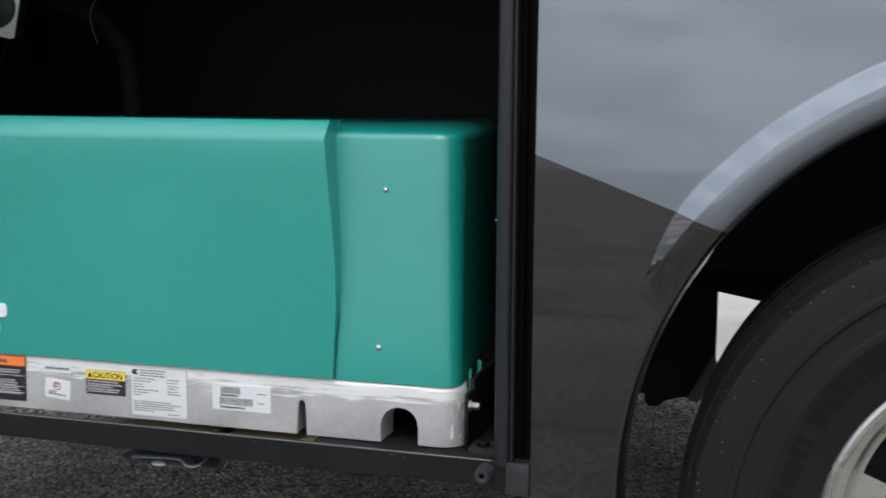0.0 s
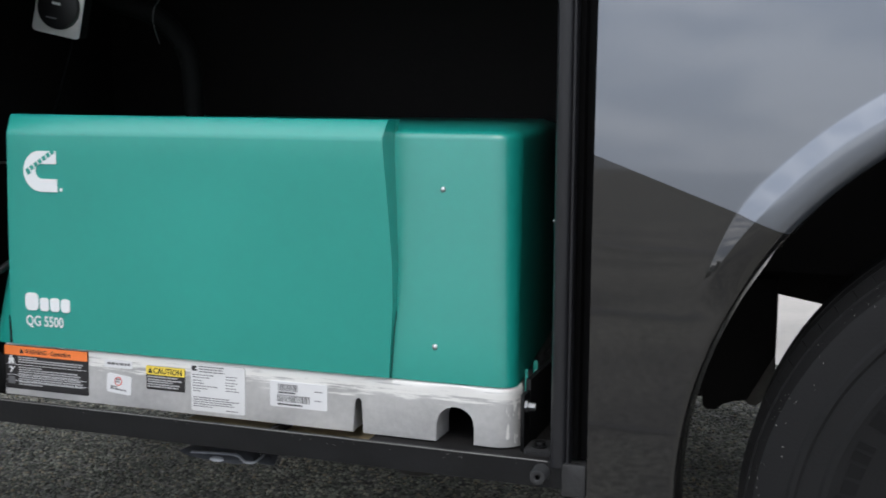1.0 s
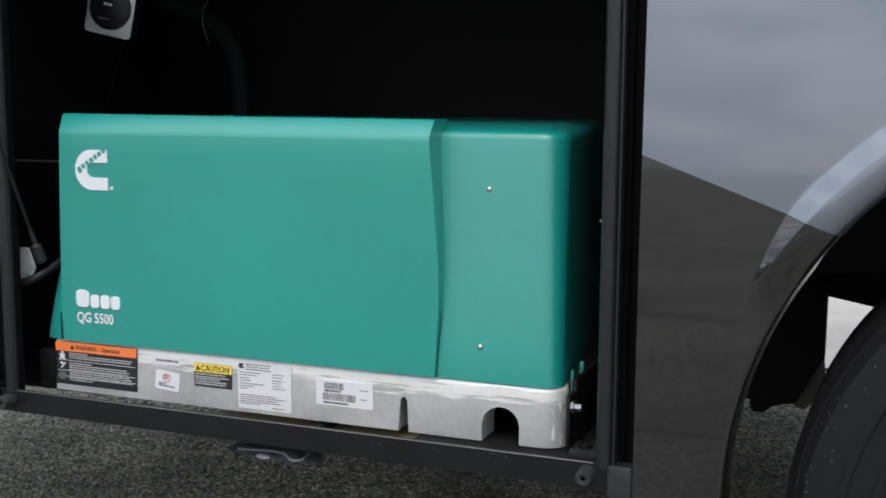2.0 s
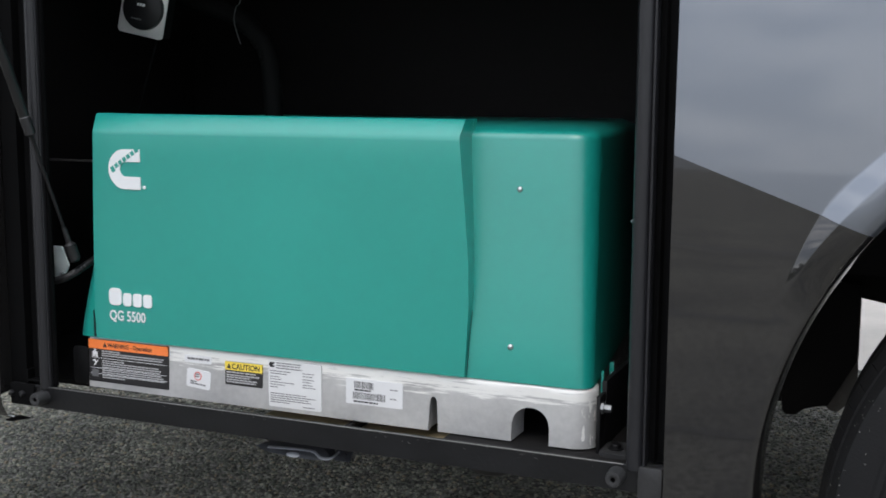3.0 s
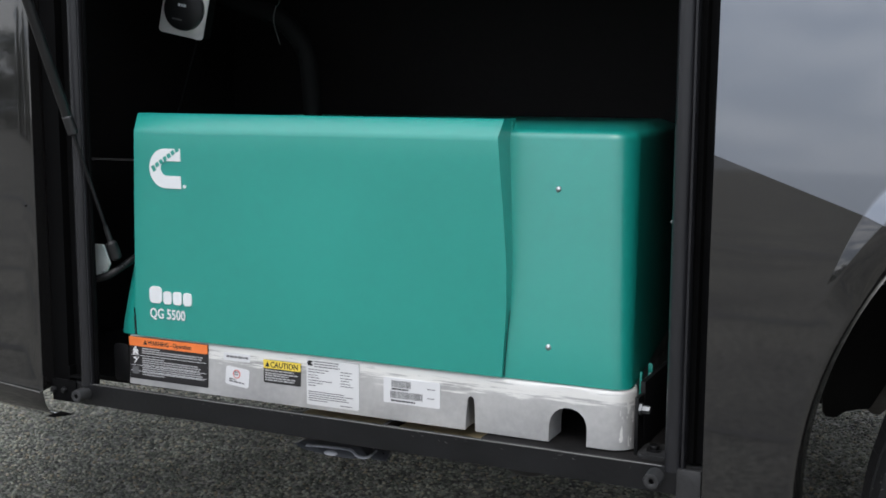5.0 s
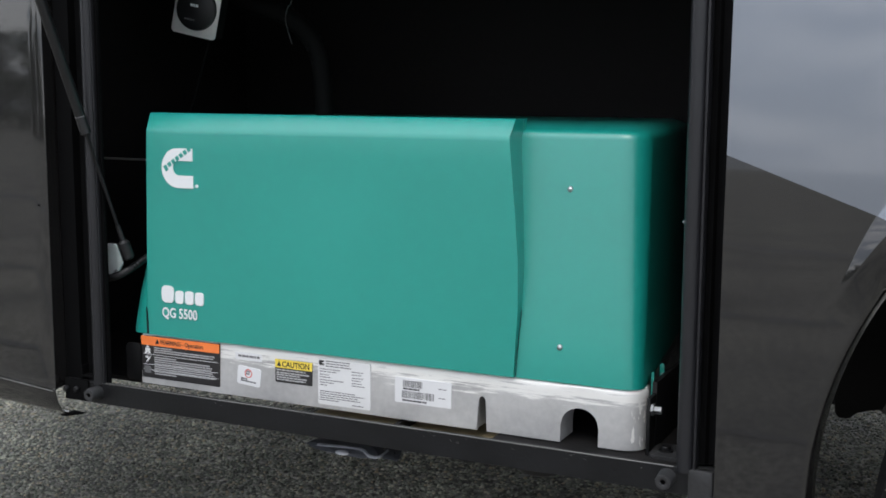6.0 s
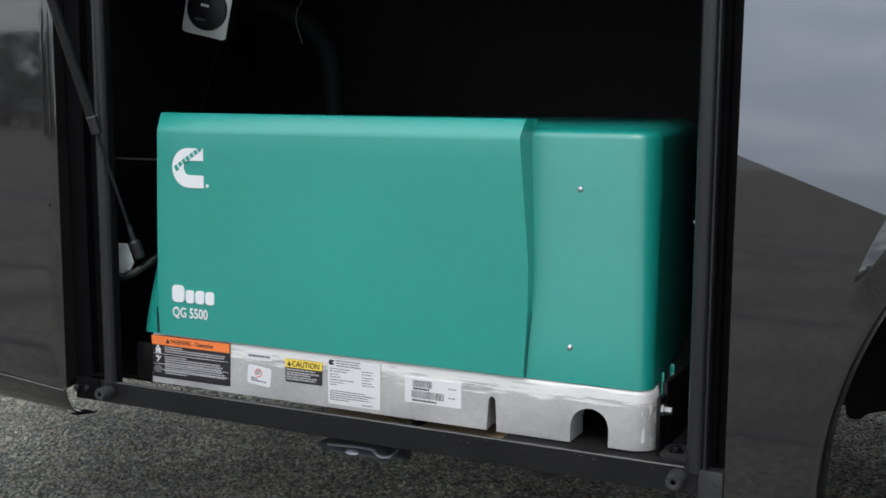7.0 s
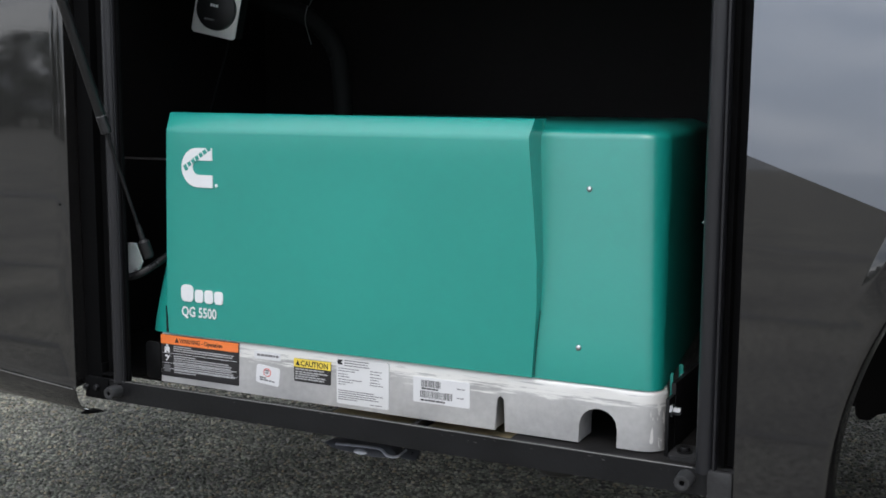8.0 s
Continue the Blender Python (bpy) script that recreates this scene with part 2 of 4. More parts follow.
def box(x0, x1, y0, y1, z0, z1, bevel=0.0, seg=2, bm=None):
    bm = bm or bmesh.new()
    vs = [bm.verts.new((x, y, z)) for x in (x0, x1) for y in (y0, y1) for z in (z0, z1)]
    fs = [bm.faces.new([vs[i] for i in q]) for q in ((0, 1, 3, 2), (4, 6, 7, 5), (0, 4, 5, 1), (2, 3, 7, 6), (0, 2, 6, 4), (1, 5, 7, 3))]
    if bevel:
        es = list({e for f in fs for e in f.edges})
        bmesh.ops.bevel(bm, geom=es, offset=bevel, segments=seg, affect="EDGES", profile=0.6)
    return bm


def prism(outline, axis, a, b, bevel=0.0, bm=None):
    """An outline of (u, v) pairs drawn out along an axis: 'x' takes (y, z), 'y' takes (x, z), 'z' takes (x, y)."""
    bm = bm or bmesh.new()

    def at(u, v, w):
        return {"x": (w, u, v), "y": (u, w, v), "z": (u, v, w)}[axis]
    lo = [bm.verts.new(at(u, v, a)) for u, v in outline]
    hi = [bm.verts.new(at(u, v, b)) for u, v in outline]
    fs = [bm.faces.new(lo), bm.faces.new(hi[::-1])]
    n = len(outline)
    for i in range(n):
        fs.append(bm.faces.new((lo[i], hi[i], hi[(i + 1) % n], lo[(i + 1) % n])))
    if bevel:
        es = list(set(fs[0].edges) | set(fs[1].edges))
        bmesh.ops.bevel(bm, geom=es, offset=bevel, segments=2, affect="EDGES", profile=0.6)
    return bm


def rounded(x0, x1, z0, z1, r, n=5):
    """The outline of a rounded rectangle."""
    pts = []
    for cx, cz, a in ((x1 - r, z0 + r, -90), (x1 - r, z1 - r, 0), (x0 + r, z1 - r, 90), (x0 + r, z0 + r, 180)):
        for i in range(n + 1):
            t = radians(a + 90 * i / n)
            pts.append((cx + r * math.cos(t), cz + r * math.sin(t)))
    return pts


def loops(rings, bm=None, cap=True, closed=True):
    """Skin over rings of points."""
    bm = bm or bmesh.new()
    vs = [[bm.verts.new(p) for p in ring] for ring in rings]
    n = len(rings[0])
    for a, b in zip(vs, vs[1:]):
        for i in range(n if closed else n - 1):
            bm.faces.new((a[i], a[(i + 1) % n], b[(i + 1) % n], b[i]))
    if cap:
        bm.faces.new(vs[0][::-1])
        bm.faces.new(vs[-1])
    return bm


def tube(points, r, n=10, bm=None, ridges=0.0):
    """A round tube along points; r a radius or one for each point."""
    pts = [Vector(p) for p in points]
    rs = r if isinstance(r, (list, tuple)) else [r] * len(pts)
    rings = []
    side = None
    for i, p in enumerate(pts):
        d = (pts[min(i + 1, len(pts) - 1)] - pts[max(i - 1, 0)]).normalized()
        if side is None:
            side = d.orthogonal().normalized()
        side = (side - d * side.dot(d)).normalized()
        up = d.cross(side)
        rad = rs[i] * (1 + (ridges if i % 2 else -ridges))
        rings.append([p + rad * (math.cos(2 * math.pi * k / n) * side + math.sin(2 * math.pi * k / n) * up) for k in range(n)])
    return loops(rings, bm)


def smooth_path(points, n=8):
    """Catmull-Rom through points."""
    p = [Vector(q) for q in points]
    p = [2 * p[0] - p[1]] + p + [2 * p[-1] - p[-2]]
    out = []
    for i in range(1, len(p) - 2):
        for k in range(n):
            t = k / n
            out.append(0.5 * (2 * p[i] + (p[i + 1] - p[i - 1]) * t + (2 * p[i - 1] - 5 * p[i] + 4 * p[i + 1] - p[i + 2]) * t * t
                              + (3 * p[i] - p[i - 1] - 3 * p[i + 1] + p[i + 2]) * t ** 3))
    return out + [p[-2]]


def lathe(profile, centre, n=72, axis="y", keep=None, bm=None):
    """A profile of (radius, along) turned about an axis through centre. keep(k, i) may leave faces out."""
    bm = bm or bmesh.new()
    c = Vector(centre)
    vs = []
    for r, a in profile:
        ring = []
        for k in range(n):
            t = 2 * math.pi * k / n
            u, v = r * math.cos(t), r * math.sin(t)
            ring.append(bm.verts.new(c + Vector({"y": (u, a, v), "x": (a, u, v), "z": (u, v, a)}[axis])))
        vs.append(ring)
    for i in range(len(vs) - 1):
        for k in range(n):
            if keep is None or keep(k, i):
                bm.faces.new((vs[i][k], vs[i][(k + 1) % n], vs[i + 1][(k + 1) % n], vs[i + 1][k]))
    return bm


def text_mesh(words, size, origin, turn, squeeze=1.0, depth=0.0002):
    """Lettering as a bmesh, its baseline's start at origin."""
    cu = bpy.data.curves.new("letters", "FONT")
    cu.body, cu.size, cu.extrude, cu.resolution_u, cu.offset = words, size, depth, 3, size * 0.018
    ob = bpy.data.objects.new("letters", cu)
    scene.collection.objects.link(ob)
    bpy.context.view_layer.update()
    me = bpy.data.meshes.new_from_object(ob.evaluated_get(bpy.context.evaluated_depsgraph_get()))
    bm = bmesh.new()
    bm.from_mesh(me)
    bm.transform(Matrix.Translation(origin) @ turn @ Matrix.Diagonal((squeeze, 1, 1, 1)))
    bpy.data.objects.remove(ob)
    return bm


UPRIGHT = Matrix.Rotation(radians(90), 4, "X")


def bars(x0, x1, zs, height, y, bm=None, rng=None, slope=0.0, gaps=True):
    """Rows of short flat bars that stand for lines too small to read."""
    bm = bm or bmesh.new()
    rng = rng or random.Random(4)
    for z, end in zs:
        x = x0
        stop = x0 + (x1 - x0) * end
        while x < stop - 0.001:
            w = min(rng.uniform(0.003, 0.009), stop - x)
            dz = slope * (x - x0)
            box(x, x + w, y - 0.0003, y, z + dz, z + dz + height, bm=bm)
            x += w + (0.0012 if gaps else 0)
    return bm


# ---------------------------------------------------------------- ground
def build_ground():
    bm = bmesh.new()
    n = 48
    vs = []
    radii = [0.0, 3, 8, 20, 60, 200, 900, 2500]
    centre = bm.verts.new((0, 0, 0))
    for r in radii[1:]:
        vs.append([bm.verts.new((r * math.cos(2 * math.pi * k / n), r * math.sin(2 * math.pi * k / n), 0)) for k in range(n)])
    for k in range(n):
        bm.faces.new((centre, vs[0][k], vs[0][(k + 1) % n]))
        for a, b in zip(vs, vs[1:]):
            bm.faces.new((a[k], b[k], b[(k + 1) % n], a[(k + 1) % n]))
    g = part("ground", bm, ASPHALT)
    tagged(g, "coarse grey asphalt yard with exposed stone aggregate", "ground", kind="structure")


build_ground()


def build_apron():
    bm = box(-30, 30, 2.75, 16.0, -0.02, 0.006)
    tagged(part("pavement", bm, CONCRETE), "pale concrete apron beyond the motorhome", "pavement", kind="structure")


build_apron()


def build_tar_seam(points, width):
    """A wavy strip of tar over a crack."""
    rng = random.Random(int(width * 1e4))
    bm = bmesh.new()
    prev = None
    for p in smooth_path([(x, y, 0.004) for x, y in points], 12):
        w = width * rng.uniform(0.6, 1.4)
        pair = (bm.verts.new((p.x, p.y - w, 0.004)), bm.verts.new((p.x, p.y + w, 0.004)))
        if prev:
            bm.faces.new((prev[0], pair[0], pair[1], prev[1]))
        prev = pair
    tagged(part("tar_seam", bm, TAR), "dark wavy tar seam across the asphalt", "tar seam", kind="structure")


build_tar_seam([(-9, -1.9), (-6, -1.75), (-4, -1.85), (-2.4, -1.72), (-1.2, -1.85), (-0.4, -1.78), (0.4, -1.95), (2, -1.8), (5, -2.0)], 0.026)
build_tar_seam([(-12, -3.6), (-8, -3.2), (-5, -3.5), (-2.6, -3.3), (-1.0, -3.55), (0.6, -3.3), (3, -3.6), (7, -3.4)], 0.055)
build_tar_seam([(-20, -8.0), (-12, -7.4), (-6, -8.2), (0, -7.6), (6, -8.1), (14, -7.5)], 0.25)


def build_stones():
    """Stone chippings standing proud of the asphalt, as low domes."""
    rng = np.random.default_rng(5)
    n = 95000
    x, y = rng.uniform(-3.4, 0.9, n), rng.uniform(0.35, 2.5, n)
    r = rng.uniform(0.0028, 0.0064, n)
    h = r * rng.uniform(0.45, 1.0, n)
    turn = rng.uniform(0, 6.28, n)
    k = np.arange(6) * math.pi / 3
    wob = rng.uniform(0.75, 1.2, (n, 6))
    ang = turn[:, None] + k[None, :]
    verts = np.zeros((n, 13, 3))
    for ring, (f, g) in enumerate(((1.0, -0.1), (0.72, 0.62))):
        verts[:, ring * 6:ring * 6 + 6, 0] = x[:, None] + f * r[:, None] * wob * np.cos(ang)
        verts[:, ring * 6:ring * 6 + 6, 1] = y[:, None] + f * r[:, None] * wob * np.sin(ang)
        verts[:, ring * 6:ring * 6 + 6, 2] = g * h[:, None] * rng.uniform(0.8, 1.2, (n, 6))
    verts[:, 12] = np.stack([x, y, h], 1)
    q = [(i, (i + 1) % 6, 6 + (i + 1) % 6) for i in range(6)] + [(i, 6 + (i + 1) % 6, 6 + i) for i in range(6)] + [(6 + i, 6 + (i + 1) % 6, 12) for i in range(6)]
    faces = (np.arange(n)[:, None, None] * 13 + np.array(q)[None]).reshape(-1, 3)
    me = bpy.data.meshes.new("chippings")
    me.vertices.add(n * 13)
    me.vertices.foreach_set("co", verts.ravel())
    me.loops.add(faces.size)
    me.loops.foreach_set("vertex_index", faces.ravel().astype(np.int32))
    me.polygons.add(len(faces))
    me.polygons.foreach_set("loop_start", np.arange(0, faces.size, 3, dtype=np.int32))
    me.update(calc_edges=True)
    me.materials.append(STONE)
    tagged(new("chippings", me), "grey and brown stone chippings in the asphalt", "stone chippings", kind="stuff")


build_stones()

# ---------------------------------------------------------------- motorhome
coach = thing("motorhome", (0.3, 1.2, 0.0), "motorhome in silver and charcoal paint with its generator bay open", "motorhome")
ARCH_X, ARCH_Z, ARCH_R = 0.357, 0.447, 0.536
EDGE_R, EDGE_L = -0.293, -1.416


def paint_line(x):
    return 0.8838 - 0.376 * (x + 0.292)


def build_fender():
    """Body side round the wheel opening, with a raised flare; painted in two tones."""
    x0, x1, z0, z1 = EDGE_R, 2.6, 0.30, 1.45
    steps = [0.0, 0.003, 0.008, 0.013, 0.018, 0.030, 0.0395, 0.0410, 0.0428, 0.0640, 0.0656, 0.0668, 0.069, 0.075, 0.13, 0.24]
    depth = [0.014, -0.004, -0.0120, -0.0160, -0.0176, -0.0181, -0.0182, -0.0180, -0.0172, -0.0010, -0.0002, 0, 0, 0, 0, 0]
    angles = [radians(a) for a in np.linspace(-16.0, 196.0, 150)]
    rings = []
    for a in angles:
        c, s = math.cos(a), math.sin(a)
        far = min((x1 - ARCH_X) / c if c > 1e-6 else 1e9, (x0 - ARCH_X) / c if c < -1e-6 else 1e9,
                  (z1 - ARCH_Z) / s if s > 1e-6 else 1e9, (z0 - ARCH_Z) / s if s < -1e-6 else 1e9)
        row = [(ARCH_X + (ARCH_R - 0.004) * c, 0.05, ARCH_Z + (ARCH_R - 0.004) * s)]
        room = far - ARCH_R
        away = abs(math.degrees(a) - 90)
        amp = min(1.0, max(0.0, (64.0 - away) / 16.0))
        amp = amp * amp * (3 - 2 * amp)
        for st, d in zip(steps, depth):
            d = d if d > 0 else d * amp
            wide = 0.041 + (st - 0.041) * (0.2 + 0.8 * amp) if 0.041 < st < 0.07 else st
            q = min(wide, room * (0.25 + 0.75 * st / 0.24))
            row.append((ARCH_X + (ARCH_R + q) * c, d, ARCH_Z + (ARCH_R + q) * s))
        for f in (0.4, 1.0):
            q = min(0.24, room) + (room - min(0.24, room)) * f if room > 0.24 else room + 1e-5 * f
            row.append((ARCH_X + (ARCH_R + q) * c, 0.0, ARCH_Z + (ARCH_R + q) * s))
        rings.append(row)
    bm = loops(rings, cap=False, closed=False)
    # the flare dies out towards the front edge of the panel
    for v in bm.verts:
        if v.co.y < 0:
            v.co.y *= min(1.0, max(0.0, (v.co.x - x0) / 0.05))
    for v in bm.verts:
        v.co.y += 0.031 * max(0.0, v.co.z - 0.77)
    # edge return along the opening
    edge = [e for e in bm.edges if e.is_boundary and all(abs(v.co.x - x0) < 1e-4 for v in e.verts)]
    got = bmesh.ops.extrude_edge_only(bm, edges=edge)
    for v in (g for g in got["geom"] if isinstance(g, bmesh.types.BMVert)):
        v.co.y += 0.022
    nrm = Vector((0.376, 0, 1)).normalized()
    bmesh.ops.bisect_plane(bm, geom=bm.verts[:] + bm.edges[:] + bm.faces[:], plane_co=(x0, 0, paint_line(x0)), plane_no=nrm)
    for f in bm.faces:
        c = f.calc_center_median()
        f.material_index = 0 if c.z > paint_line(c.x) else 1
    bmesh.ops.remove_doubles(bm, verts=bm.verts, dist=1e-5)
    ob = part("fender_panel", bm, [SILVER, DARK_PAINT], coach, "glossy body side, silver-blue above charcoal, flared round the wheel", smooth=80)
    return ob


build_fender()


def build_side_panel():
    """Charcoal side panel ahead of the bay, with its bottom edge turned under."""
    prof = [(0.018, 1.4500), (0.0090, 1.42), (0.0055, 1.05), (0.0022, 0.70), (0.0004, 0.52), (0.0002, 0.472), (0.0, 0.4580), (-0.0008, 0.4535), (-0.0014, 0.4505), (-0.0006, 0.4450), (0.003, 0.4310), (0.012, 0.4150), (0.028, 0.4055), (0.045, 0.4040)]
    rings = []
    for x in (-2.4, -1.60, -1.45, -1.424, EDGE_L):
        rise = 0.085 * max(0.0, min(EDGE_L - x, 0.6))
        back = 0.002 if x == EDGE_L else 0.0
        rings.append([(x, y + back, z + rise * min(1.0, 0.45 + 0.55 * (z - 0.404) / 0.045) * max(0.0, 1 - max(0.0, z - 0.45) / 0.5)) for y, z in prof])
    bm = loops(rings, cap=False, closed=False)
    edge = [e for e in bm.edges if e.is_boundary and all(abs(v.co.x - EDGE_L) < 1e-4 for v in e.verts)]
    got = bmesh.ops.extrude_edge_only(bm, edges=edge)
    for v in (g for g in got["geom"] if isinstance(g, bmesh.types.BMVert)):
        v.co.y += 0.03 if v.co.z > 0.455 else 0.0015
    for v in bm.verts:
        if v.co.x > -1.43:
            v.co.x -= 0.006 * max(0.0, v.co.z - 0.47)
    part("side_panel", bm, DARK_PAINT, coach, "glossy charcoal side panel with rolled lower edge", smooth=50)
    tip = [(-1.425, 0.020), (-1.414, 0.020), (-1.408, 0.028), (-1.403, 0.034), (-1.397, 0.047), (-1.425, 0.052)]
    part("skirt_tip", prism(tip, "z", 0.4025, 0.4050, 0.0006), SEAL, coach, "thin charcoal tip under the side panel")
    # pale tube imitates the thin highlight along the fold
    part("crease_highlight", tube([(-2.01, -0.0016, 0.5005), (-1.70, -0.0016, 0.4748), (-1.42, -0.0016, 0.4515)], 0.0008, 6), RAIL_EDGE, coach, "thin pale line painted as the highlight on the panel foot's crease")
    part("rivet", lathe([(0.0, -0.0008), (0.0012, -0.0006), (0.0018, 0.004)], (-1.4365, 0.0015, 0.7700), 10), SEAL, coach, "tiny dark rivet", smooth=40)


build_side_panel()


def build_shell():
    """What closes the coach: upper wall, roof, far wall, underside, bay walls."""
    part("upper_wall", box(-2.4, 2.6, 0.026, 0.06, 1.4502, 2.9), SILVER, coach, "silver upper body side")
    part("roof", box(-2.4, 2.6, 0.02, 2.42, 2.9, 2.95), SILVER, coach, "silver roof")
    # unseen far, front and rear walls, placed to shape the light under the coach
    part("far_wall", box(-2.4, 2.6, 2.40, 2.44, 0.52, 2.9), DARK_PAINT, coach, "charcoal far body side")
    part("front_wall", box(-2.44, -2.4, 0.02, 2.44, 0.70, 2.95), DARK_PAINT, coach)
    part("rear_wall", box(2.6, 2.64, 0.02, 2.44, 0.42, 2.95), DARK_PAINT, coach)
    part("bay_ceiling", box(-1.62, -0.27, 0.062, 0.86, 1.27, 1.30), BAY_BLACK, coach, "matt black bay ceiling")
    part("bay_back_wall", box(-1.62, -0.27, 0.86, 0.89, 0.43, 1.30), BAY_BLACK, coach, "matt black bay back wall")
    part("bay_side_wall", box(-1.65, -1.62, 0.062, 0.89, 0.44, 1.30), BAY_BLACK, coach, "matt black bay side wall")
    part("bay_side_wall", box(-0.285, -0.262, 0.05, 0.89, 0.44, 1.30), BAY_BLACK, coach, "matt black bay side wall")
    part("underfloor", box(-2.4, 2.6, 0.90, 2.40, 0.86, 0.90), BAY_BLACK, coach, "dark underside of the floor")
    part("chassis_rail", box(-2.4, 2.6, 0.905, 0.985, 0.585, 0.80, 0.006), BAY_BLACK, coach, "black chassis rail")
    part("chassis_rail", box(-2.4, 2.6, 1.75, 1.83, 0.585, 0.80, 0.006), BAY_BLACK, coach, "black chassis rail")
    part("front_floor", box(-2.4, -1.66, 0.06, 0.90, 0.88, 0.90), BAY_BLACK, coach, "dark underside of the floor")
    part("wheel_housing", box(-0.26, 1.9, 0.60, 0.63, 0.66, 1.30), BAY_BLACK, coach, "black wheel housing")
    part("wheel_housing_top", box(-0.26, 1.9, 0.065, 0.90, 1.10, 1.13), BAY_BLACK, coach, "black wheel housing top")


build_shell()


def build_frame():
    # sill rail: square tube with a worn top edge
    part("sill_rail", prism([(0.015, 0.4370), (0.040, 0.4370), (0.040, 0.4400), (0.0215, 0.4400), (0.0215, 0.4735), (0.0170, 0.4735), (0.015, 0.4720)], "x", -1.405, -0.300, 0.0015),
         FRAME_BLACK, coach, "black painted steel sill rail with a worn edge")
    part("worn_edge", tube([(-1.33 + 0.98 * i / 40, 0.0158 + 0.0002 * math.sin(i), 0.4727) for i in range(41)], 0.0010, 6), RAIL_EDGE, coach, "scraped bare rail edge")
    part("corner_gusset", box(-0.330, -0.2965, 0.0115, 0.045, 0.428, 0.4735, 0.004), GUSSET, coach, "scuffed grey corner gusset")
    # added black plate keeps the left end of the sill dark
    part("sill_end_darkener", box(-1.404, -1.352, 0.0120, 0.0148, 0.4380, 0.4745, 0.0008), SEAL, coach, "black plate added over the sill end to darken it")
    # chips and scrapes in the rail's paint
    rng = random.Random(3)
    bm = bmesh.new()
    for _ in range(34):
        x, z = rng.uniform(-1.32, -0.36), 0.4730 - abs(rng.gauss(0, 0.006))
        ln, hh = rng.uniform(0.0006, 0.004), rng.uniform(0.0002, 0.0006)
        if z < 0.440:
            continue
        tip = rng.uniform(-0.4, 0.2) * ln
        bm.faces.new([bm.verts.new(q) for q in ((x, 0.0146, z), (x + ln, 0.0146, z + tip), (x + ln * 1.2, 0.0146, z + tip + hh), (x + 0.2 * ln, 0.0146, z + hh))])
    tagged(part("scrape", bm, RAIL_EDGE, coach, "small scrapes in the rail paint", smooth=None), kind="stuff")
    # door posts: rounded weather strip on a black jamb
    def post(x0, x1, z0, name_label):
        w = x1 - x0
        out = [(x0, 0.028)]
        out += [(x0 + 0.40 * w - 0.40 * w * math.cos(t), 0.021 - 0.0115 * math.sin(t)) for t in np.linspace(0.0, math.pi * 0.86, 12)]
        out += [(x0 + 0.80 * w, 0.0175), (x0 + 0.84 * w, 0.0145), (x0 + 0.94 * w, 0.0140), (x1, 0.018), (x1, 0.028)]
        part("post", prism(out, "z", z0, 1.45), POST_GREY, coach, name_label, smooth=40)
    post(-0.347, -0.3195, 0.4672, "dark grey weather strip on a bay post")
    post(-1.343, -1.317, 0.470, "dark grey weather strip on a bay post")
    part("seal", prism([(-0.3190, 0.028), (-0.3105, 0.022), (-0.3080, 0.031), (-0.2965, 0.026), (-0.2965, 0.06), (-0.3190, 0.06)], "z", 0.4780, 1.45),
         SEAL, coach, "black rubber door seal")
    part("jamb", prism([(-1.4158, 0.0305), (-1.385, 0.032), (-1.383, 0.046), (-1.360, 0.046), (-1.356, 0.030), (-1.344, 0.029), (-1.344, 0.046), (-1.352, 0.060), (-1.4158, 0.060)], "z", 0.452, 1.45),
         SEAL, coach, "black bay jamb with folded flanges")
    part("seal", prism([(-1.3165, 0.0175), (-1.3140, 0.0160), (-1.3130, 0.0185), (-1.3105, 0.0170), (-1.3095, 0.0200), (-1.3100, 0.0240), (-1.3165, 0.0260)], "z", 0.474, 1.45),
         SEAL, coach, "ribbed black rubber seal")
    part("jamb_bracket", box(-1.372, -1.345, 0.018, 0.034, 0.478, 0.482, 0.001), SEAL, coach)
    part("jamb_bracket", box(-1.374, -1.370, 0.018, 0.034, 0.470, 0.498, 0.001), SEAL, coach)
    # rubber stops on the sill
    for x, z in ((-0.3575, 0.4575), (-1.3330, 0.4560)):
        stop = part("rubber_stop", lathe([(0.0035, -0.008), (0.0060, -0.0095), (0.0100, -0.0085), (0.0112, -0.004), (0.0118, 0.010), (0.0125, 0.016)], (x, 0, z), 24),
                    STOP_RUBBER, coach, "round black rubber door stop", smooth=50)
        part("screw", lathe([(0.0, -0.0045), (0.0036, -0.0045), (0.0036, 0.004)], (x, 0, z), 12), SEAL, stop)
    for x, z in ((-1.400, 0.4565), (-1.377, 0.4575)):
        part("bolt_head", lathe([(0.0, 0.006), (0.0035, 0.006), (0.0050, 0.008), (0.0055, 0.0118), (0.0055, 0.040)], (x, 0, z), 12), FRAME_BLACK, coach, "small black bolt")
    # floor plate under the right end of the generator, and small packers
    part("floor_plate", box(-0.625, -0.305, 0.0225, 0.75, 0.455, 0.464, 0.001), BAY_BLACK, coach, "black steel mounting plate")
    part("floor_plate", box(-1.62, -1.20, 0.10, 0.86, 0.455, 0.464, 0.001), BAY_BLACK, coach, "black steel mounting plate")
    part("cross_bar", box(-0.790, -0.782, 0.0225, 0.75, 0.448, 0.462, 0.001), BAY_BLACK, coach, "black cross bar")
    part("floor_board", box(-0.960, -0.626, 0.0225, 0.60, 0.4405, 0.4470, 0.001), WOOD, coach, "brown plywood board")
    # corner mounting bracket with bolts
    part("mount_bracket", box(-0.4050, -0.3980, 0.105, 0.66, 0.464, 0.560, 0.001), FRAME_BLACK, coach, "black upright mounting bracket")
